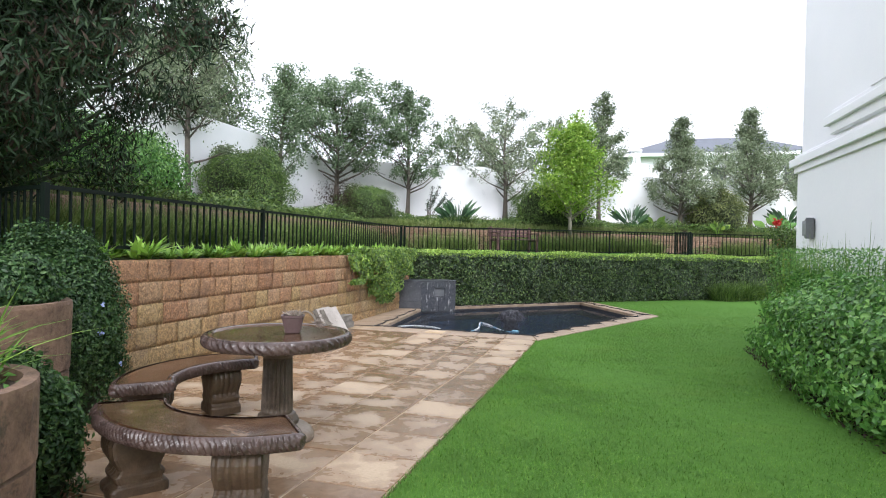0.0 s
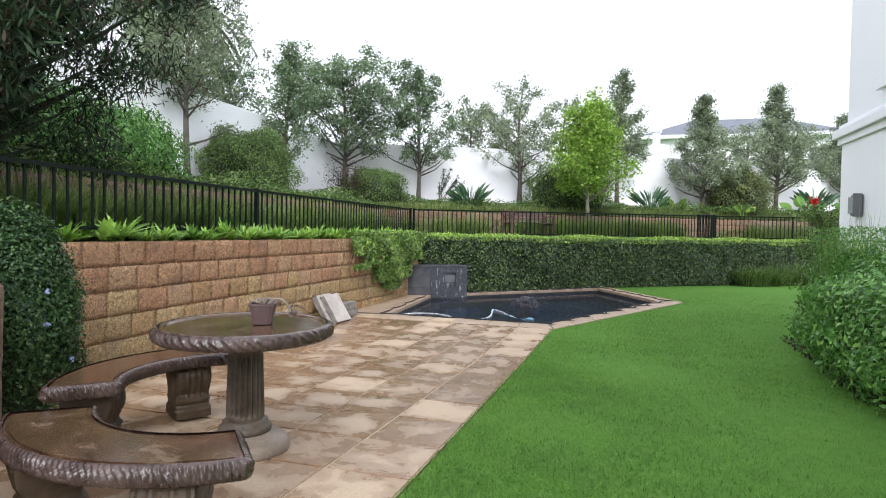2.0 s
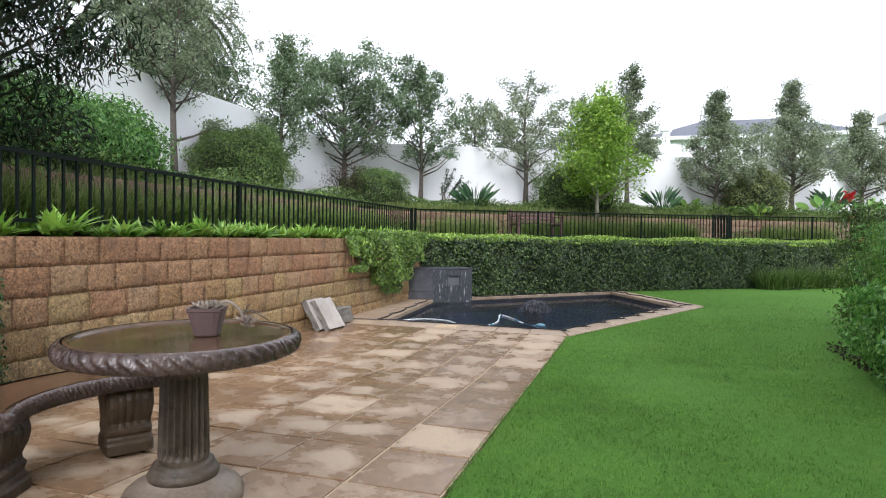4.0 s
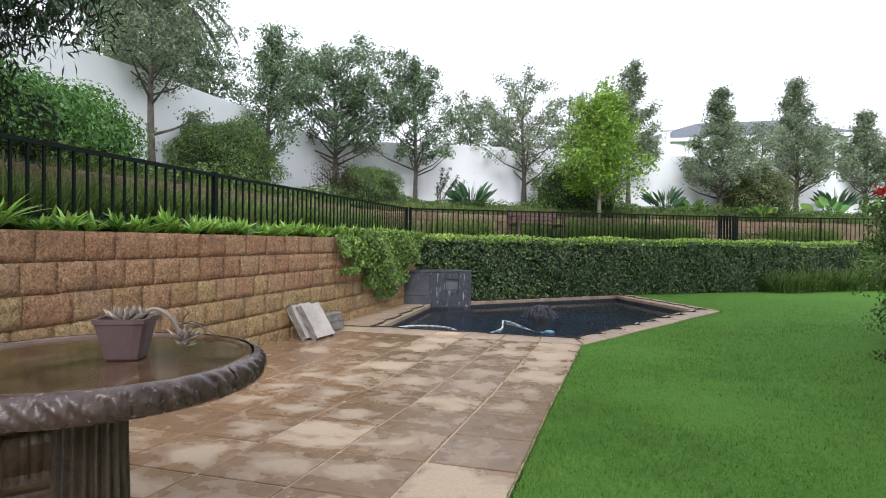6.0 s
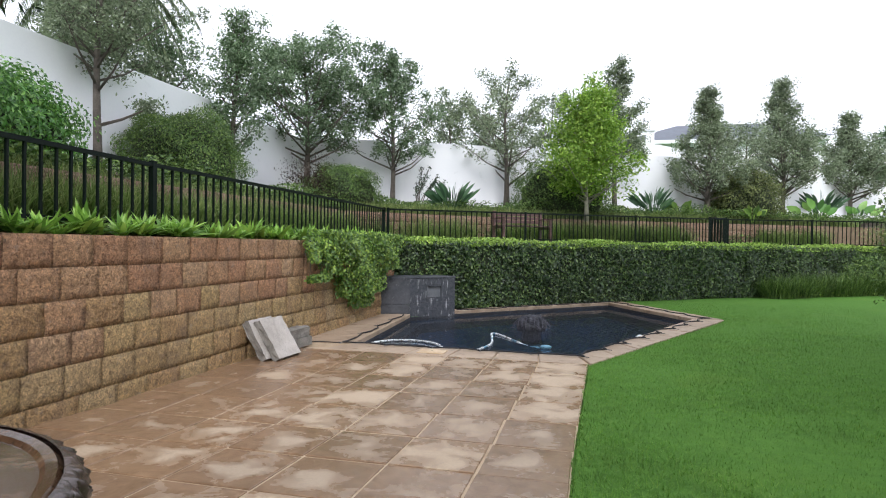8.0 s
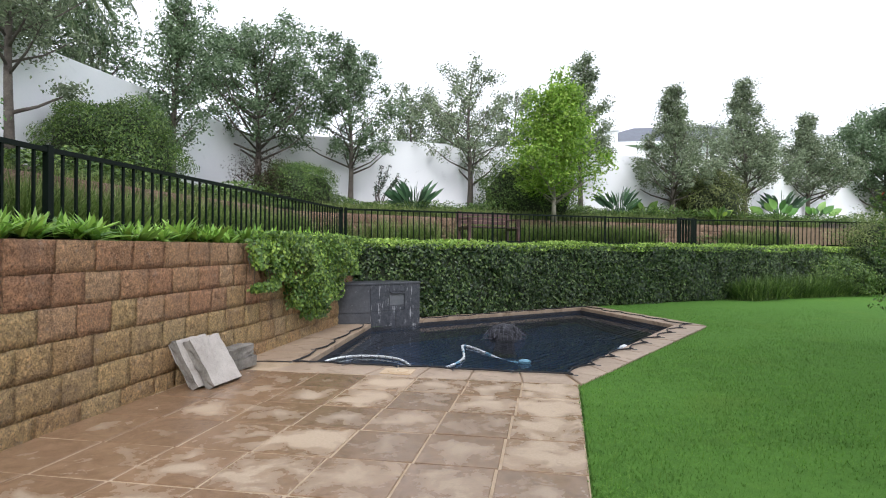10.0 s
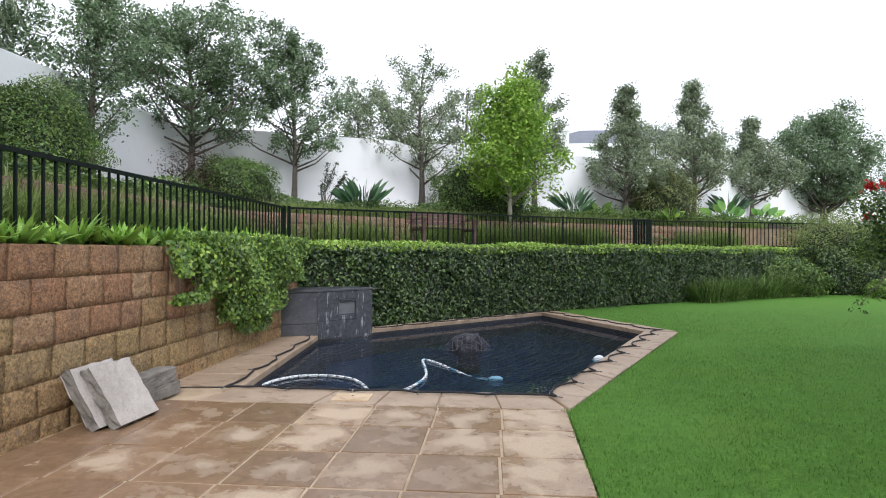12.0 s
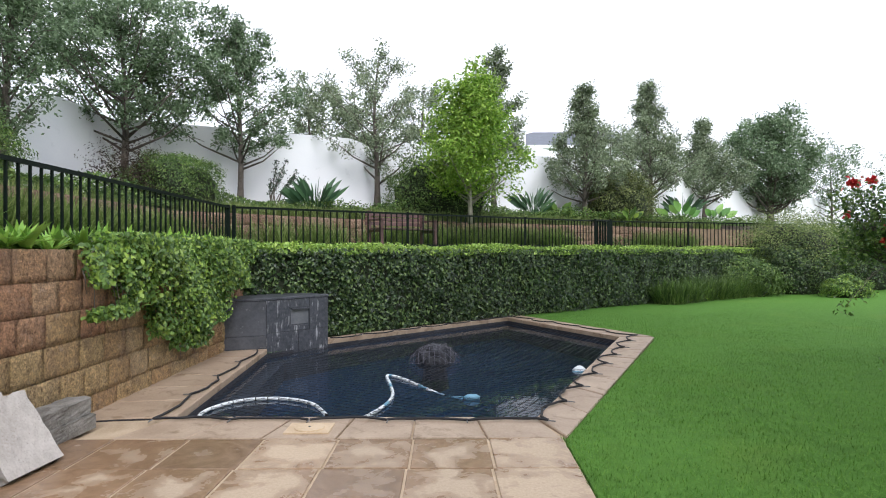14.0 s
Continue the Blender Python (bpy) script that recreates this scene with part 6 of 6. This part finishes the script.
def pot_plant():
    z = TG + 0.654
    x, y = TX + 0.075, TY + 0.04
    p = empty("flower_pot", (x, y, z))
    tagged(p, "square tapered mauve-brown pot with a trailing succulent on the table", "pot plant")
    bm = bmesh.new()
    turn = Matrix.Rotation(radians(25), 4, "Z")
    rings = []
    for w, h in ((0.042, 0.0), (0.046, 0.005), (0.066, 0.098), (0.07, 0.10), (0.071, 0.112), (0.06, 0.112), (0.056, 0.09)):
        ring = []
        for i in range(24):
            a = 2 * math.pi * i / 24
            sx, sy = math.cos(a), math.sin(a)
            k = (abs(sx) ** 7 + abs(sy) ** 7) ** (-1 / 7)
            ring.append(bm.verts.new(turn @ Vector((w * k * sx, w * k * sy, h))))
        rings.append(ring)
    for r0, r1 in zip(rings, rings[1:]):
        for i in range(24):
            bm.faces.new((r0[i], r0[(i + 1) % 24], r1[(i + 1) % 24], r1[i]))
    bm.faces.new(rings[0][::-1]), bm.faces.new(rings[-1])
    bmesh.ops.transform(bm, matrix=Matrix.Translation((x, y, z)), verts=bm.verts)
    part("pot", bm, POT_CLAY, p, "mauve-brown tapered pot")
    rng = np.random.default_rng(3)

    def rosette_at(c, n, size, up):
        P, V, F = Vector(c), [], []
        for i in range(n):
            a, e = i * 2.4, 0.2 + 1.1 * i / n
            d = Vector((math.cos(a) * math.cos(e), math.sin(a) * math.cos(e), math.sin(e) * up))
            s = d.cross(Vector((0, 0, 1))).normalized()
            u = s.cross(d)
            L = size * (1.1 - 0.5 * i / n)
            k = len(V)
            for f, w in ((0.1, 0.3), (0.6, 1.0), (1.0, 0.08)):
                q = P + d * L * f + u * (0.15 * L * f * f)
                V += [q - s * (w * L * 0.16), q + u * (L * 0.05 * w), q + s * (w * L * 0.16), q - u * (L * 0.06 * w)]
            for r in range(2):
                for j in range(4):
                    b0, b1 = k + r * 4 + j, k + r * 4 + (j + 1) % 4
                    F.append((b0, b1, b1 + 4, b0 + 4))
        arrays("succulent_rosette", [tuple(v) for v in V], F, SUCCULENT, p, "grey-pink fleshy rosette", True)
    for dx, dy in ((-0.025, 0.0), (0.02, 0.025), (0.015, -0.025), (-0.01, 0.03)):
        rosette_at((x + dx, y + dy, z + 0.102), 18, 0.058, 0.9)
    path = smooth_path([(x + 0.03, y, z + 0.105), (x + 0.07, y + 0.02, z + 0.135), (x + 0.11, y + 0.035, z + 0.115), (x + 0.13, y + 0.05, z + 0.075), (x + 0.145, y + 0.05, z + 0.045)], 5)
    stem = part("trailing_stem", add_tube(bmesh.new(), path, 0.006, 6), SUCCULENT, p)
    rosette_at((x + 0.145, y + 0.05, z + 0.05), 18, 0.06, 0.8)
    rosette_at((x + 0.155, y + 0.04, z + 0.035), 12, 0.04, 0.6)
    for k in range(3):
        a = Vector((x + 0.13, y + 0.05, z + 0.08 + 0.01 * k))
        b = a + Vector((0.05 + 0.03 * k, 0.02 * (k - 1), 0.05 - 0.045 * k))
        part("flower_stalk", add_tube(bmesh.new(), [a, a.lerp(b, 0.5) + Vector((0, 0, 0.01)), b], [0.002, 0.002, 0.0015], 4), BARK, stem)


pot_plant()


# ---- slabs leaning on the wall ----
def rough_slab(name, label, centre, size, turn, lean, mat_face, mat_edge, seed):
    s = empty(name, centre)
    tagged(s, label, "slab")
    bm = bmesh.new()
    L, H, T = size
    nx, nz = 10, 8
    rr = random.Random(seed)
    m = Matrix.Translation(centre) @ Matrix.Rotation(radians(turn), 4, "Z") @ Matrix.Rotation(radians(lean), 4, "X")
    edge = lambda i, k: rr.uniform(-0.007, 0.004)
    jx = [[(edge(i, k) if i in (0, nx) else 0, edge(i, k) if k in (0, nz) else 0) for i in range(nx + 1)] for k in range(nz + 1)]
    f, b = [], []
    for k in range(nz + 1):
        fr, br = [], []
        for i in range(nx + 1):
            x, z = (i / nx - 0.5) * L + jx[k][i][0], k / nz * H + (jx[k][i][1] if k else 0)
            fr.append(bm.verts.new(m @ Vector((x, -T / 2 + rr.uniform(-0.003, 0.003), z))))
            br.append(bm.verts.new(m @ Vector((x + rr.uniform(-0.012, 0.012) * (i in (0, nx)), T / 2, z))))
        f.append(fr), b.append(br)
    for k in range(nz):
        for i in range(nx):
            bm.faces.new((f[k][i], f[k][i + 1], f[k + 1][i + 1], f[k + 1][i]))
            bm.faces.new((b[k][i], b[k + 1][i], b[k + 1][i + 1], b[k][i + 1]))
    side = bmesh.new()
    part("face", bm, mat_face, s)
    rim = [(k, 0) for k in range(nz + 1)] + [(nz, i) for i in range(1, nx + 1)] + [(k, nx) for k in range(nz - 1, -1, -1)] + [(0, i) for i in range(nx - 1, 0, -1)]
    verts = []
    rr2 = random.Random(seed)
    jx2 = jx
    for k, i in rim:
        x, z = (i / nx - 0.5) * L + jx2[k][i][0], k / nz * H + (jx2[k][i][1] if k else 0)
        row = []
        for q in (-0.5, -0.2, 0.15, 0.5):
            w = rr2.uniform(-0.012, 0.010) if abs(q) < 0.4 else 0
            row.append(side.verts.new(m @ Vector((x + w * (1 if i == nx else -1 if i == 0 else 0), T * q, z + w * (1 if k == nz else 0)))))
        verts.append(row)
    for r0, r1 in zip(verts, verts[1:] + verts[:1]):
        for q in range(3):
            side.faces.new((r0[q], r1[q], r1[q + 1], r0[q + 1]))
    part("broken_edge", side, mat_edge, s, "grey rough broken edge")


rough_slab("paving_offcut", "pale broken concrete slab leaning on the block wall", (-2.34, -0.54, 0.006), (0.37, 0.42, 0.075), 86, -33, SLAB_PALE, SLAB_GREY, 1)
rough_slab("paving_offcut", "grey broken concrete slab leaning behind a paler one", (-2.44, -0.60, 0.006), (0.37, 0.41, 0.07), 85, -31, SLAB_PALE, SLAB_GREY, 2)
rough_slab("paving_offcut", "rough grey concrete piece lying along the wall foot", (-2.57, 0.02, 0.002), (0.44, 0.095, 0.17), 86, 0, SLAB_GREY, SLAB_GREY, 3)
rough_slab("paving_offcut", "rough grey concrete piece stacked along the wall foot", (-2.58, -0.02, 0.102), (0.48, 0.095, 0.16), 88, 0, SLAB_GREY, SLAB_GREY, 4)


# ---- planters at the wall end ----
def planter(at, r, z0, z1, label):
    p = empty("planter", (at[0], at[1], z0))
    tagged(p, label, "planter")
    bm = bmesh.new()
    lathe(bm, [(r * 0.92, z0), (r * 0.96, z0 + 0.02), (r * 0.97, (z0 + z1) / 2 - 0.01), (r * 0.93, (z0 + z1) / 2), (r * 0.98, (z0 + z1) / 2 + 0.012), (r, z1 - 0.02), (r * 0.99, z1), (r * 0.86, z1), (r * 0.84, z1 - 0.05)], (at[0], at[1], 0), 40)
    for v in bm.verts:
        d = Vector((v.co.x - at[0], v.co.y - at[1], 0))
        v.co += d * 0.04 * noise.noise(v.co * 6)
    part("shell", bm, TERRACOTTA, p, "weathered brown concrete shell")
    part("soil", lathe(bmesh.new(), [(r * 0.85, z1 - 0.09), (r * 0.85, z1 - 0.045)], (at[0], at[1], 0), 24), EARTH, p)
    return p


planter((-0.98, -7.14), 0.42, 0.17, 0.80, "brown cast planter at the end of the block wall")
planter((-2.06, -6.0), 0.42, 0.12, 0.95, "taller brown cast planter stepped up behind another")


def planter_plants():
    rng = np.random.default_rng(95)
    f = empty("fern", (-1.08, -6.98, 0.76))
    tagged(f, "bright green strappy plant in the lower planter", "plant")
    P = np.column_stack([rng.normal(-1.08, 0.08, 150), rng.normal(-6.96, 0.08, 150), np.full(150, 0.75)])
    blades("foliage", P, 0.42, 0.024, STRAP_LEAF, rng, f, 0.9, 0.5, 4)
    w = empty("flowering_plant", (-0.95, -7.2, 0.76))
    tagged(w, "small white-flowered plant in the lower planter", "plant")
    Q = np.column_stack([rng.normal(-0.98, 0.10, 1100), rng.normal(-7.10, 0.09, 1100), 0.76 + rng.random(1100) * 0.12])
    leaves("foliage", Q, rng.normal(size=Q.shape), 0.05, 0.025, SHRUB_LEAF, rng, w)
    for k in range(6):
        c = np.array([rng.normal(-0.98, 0.08), rng.normal(-7.05, 0.08), 0.86 + rng.random() * 0.08])
        F = c + rng.normal(0, 0.014, (24, 3))
        leaves("bloom", F, rng.normal(size=F.shape), 0.026, 0.02, WHITE_PETAL, rng, w, label="white bloom")


planter_plants()
bush("hanging_creeper", "dark fine-leaved creeper hanging over the planters to the paving", (-1.08, -6.58, 0.15), (0.20, 0.20, 0.40), FINE_LEAF, 15000, 32, 0.032, "creeper", 0.12, True, 0.09)

bush("mounded_creeper", "dark leafy creeper mounding over the upper planter", (-2.1, -5.92, 0.90), (0.36, 0.34, 0.20), FINE_LEAF, 13000, 33, 0.036, "creeper", 0.14, True, 0.09)


# ---- wooden bench on the terrace ----
def park_bench():
    c, turn = Vector((-1.02, 7.85, LOW)), 40
    b = empty("wooden_bench", c)
    tagged(b, "maroon slatted wooden bench on the upper terrace", "bench")
    m = Matrix.Translation(c) @ Matrix.Rotation(radians(turn), 4, "Z")

    def bit(name, x0, y0, z0, x1, y1, z1, mat=BENCH_WOOD):
        bm = box(x0, y0, z0, x1, y1, z1, 0.006)
        bmesh.ops.transform(bm, matrix=m, verts=bm.verts)
        part(name, bm, mat, b)
    for i in range(4):
        bit("seat_slat", -0.7, -0.22 + i * 0.11, 0.36, 0.7, -0.13 + i * 0.11, 0.39)
    for i in range(3):
        bit("back_slat", -0.7, 0.23, 0.45 + i * 0.085, 0.7, 0.255, 0.52 + i * 0.085)
    for x in (-0.66, 0.60):
        bit("leg", x, -0.22, 0.0, x + 0.06, -0.16, 0.36)
        bit("leg", x, 0.19, 0.0, x + 0.06, 0.25, 0.72)
        bit("arm_rest", x, -0.25, 0.53, x + 0.06, 0.22, 0.56)
        bit("arm_post", x, -0.22, 0.39, x + 0.06, -0.17, 0.53)
        bit("side_rail", x, -0.2, 0.31, x + 0.06, 0.2, 0.36)


park_bench()


# ---- many-piece surfaces ----
build_paving()
for (p0, p1) in zip(STEP[1:6], STEP[2:7]):
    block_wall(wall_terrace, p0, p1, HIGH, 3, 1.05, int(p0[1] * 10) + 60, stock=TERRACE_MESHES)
block_wall(wall_retaining, (WALL_X, -5.0), (WALL_X - 0.105, 3.6), WALL_TOP, 6, 1.02, 3, 2.6)

# the garden's plan is drawn in units of 1.1 m; bring every thing to true size
TRUE = Matrix.Diagonal((SIZE, SIZE, SIZE, 1))
bpy.context.view_layer.update()
for ob in [o for o in scene.objects if o.parent is None and o.type in {"MESH", "EMPTY"}]:
    ob.matrix_world = TRUE @ ob.matrix_world
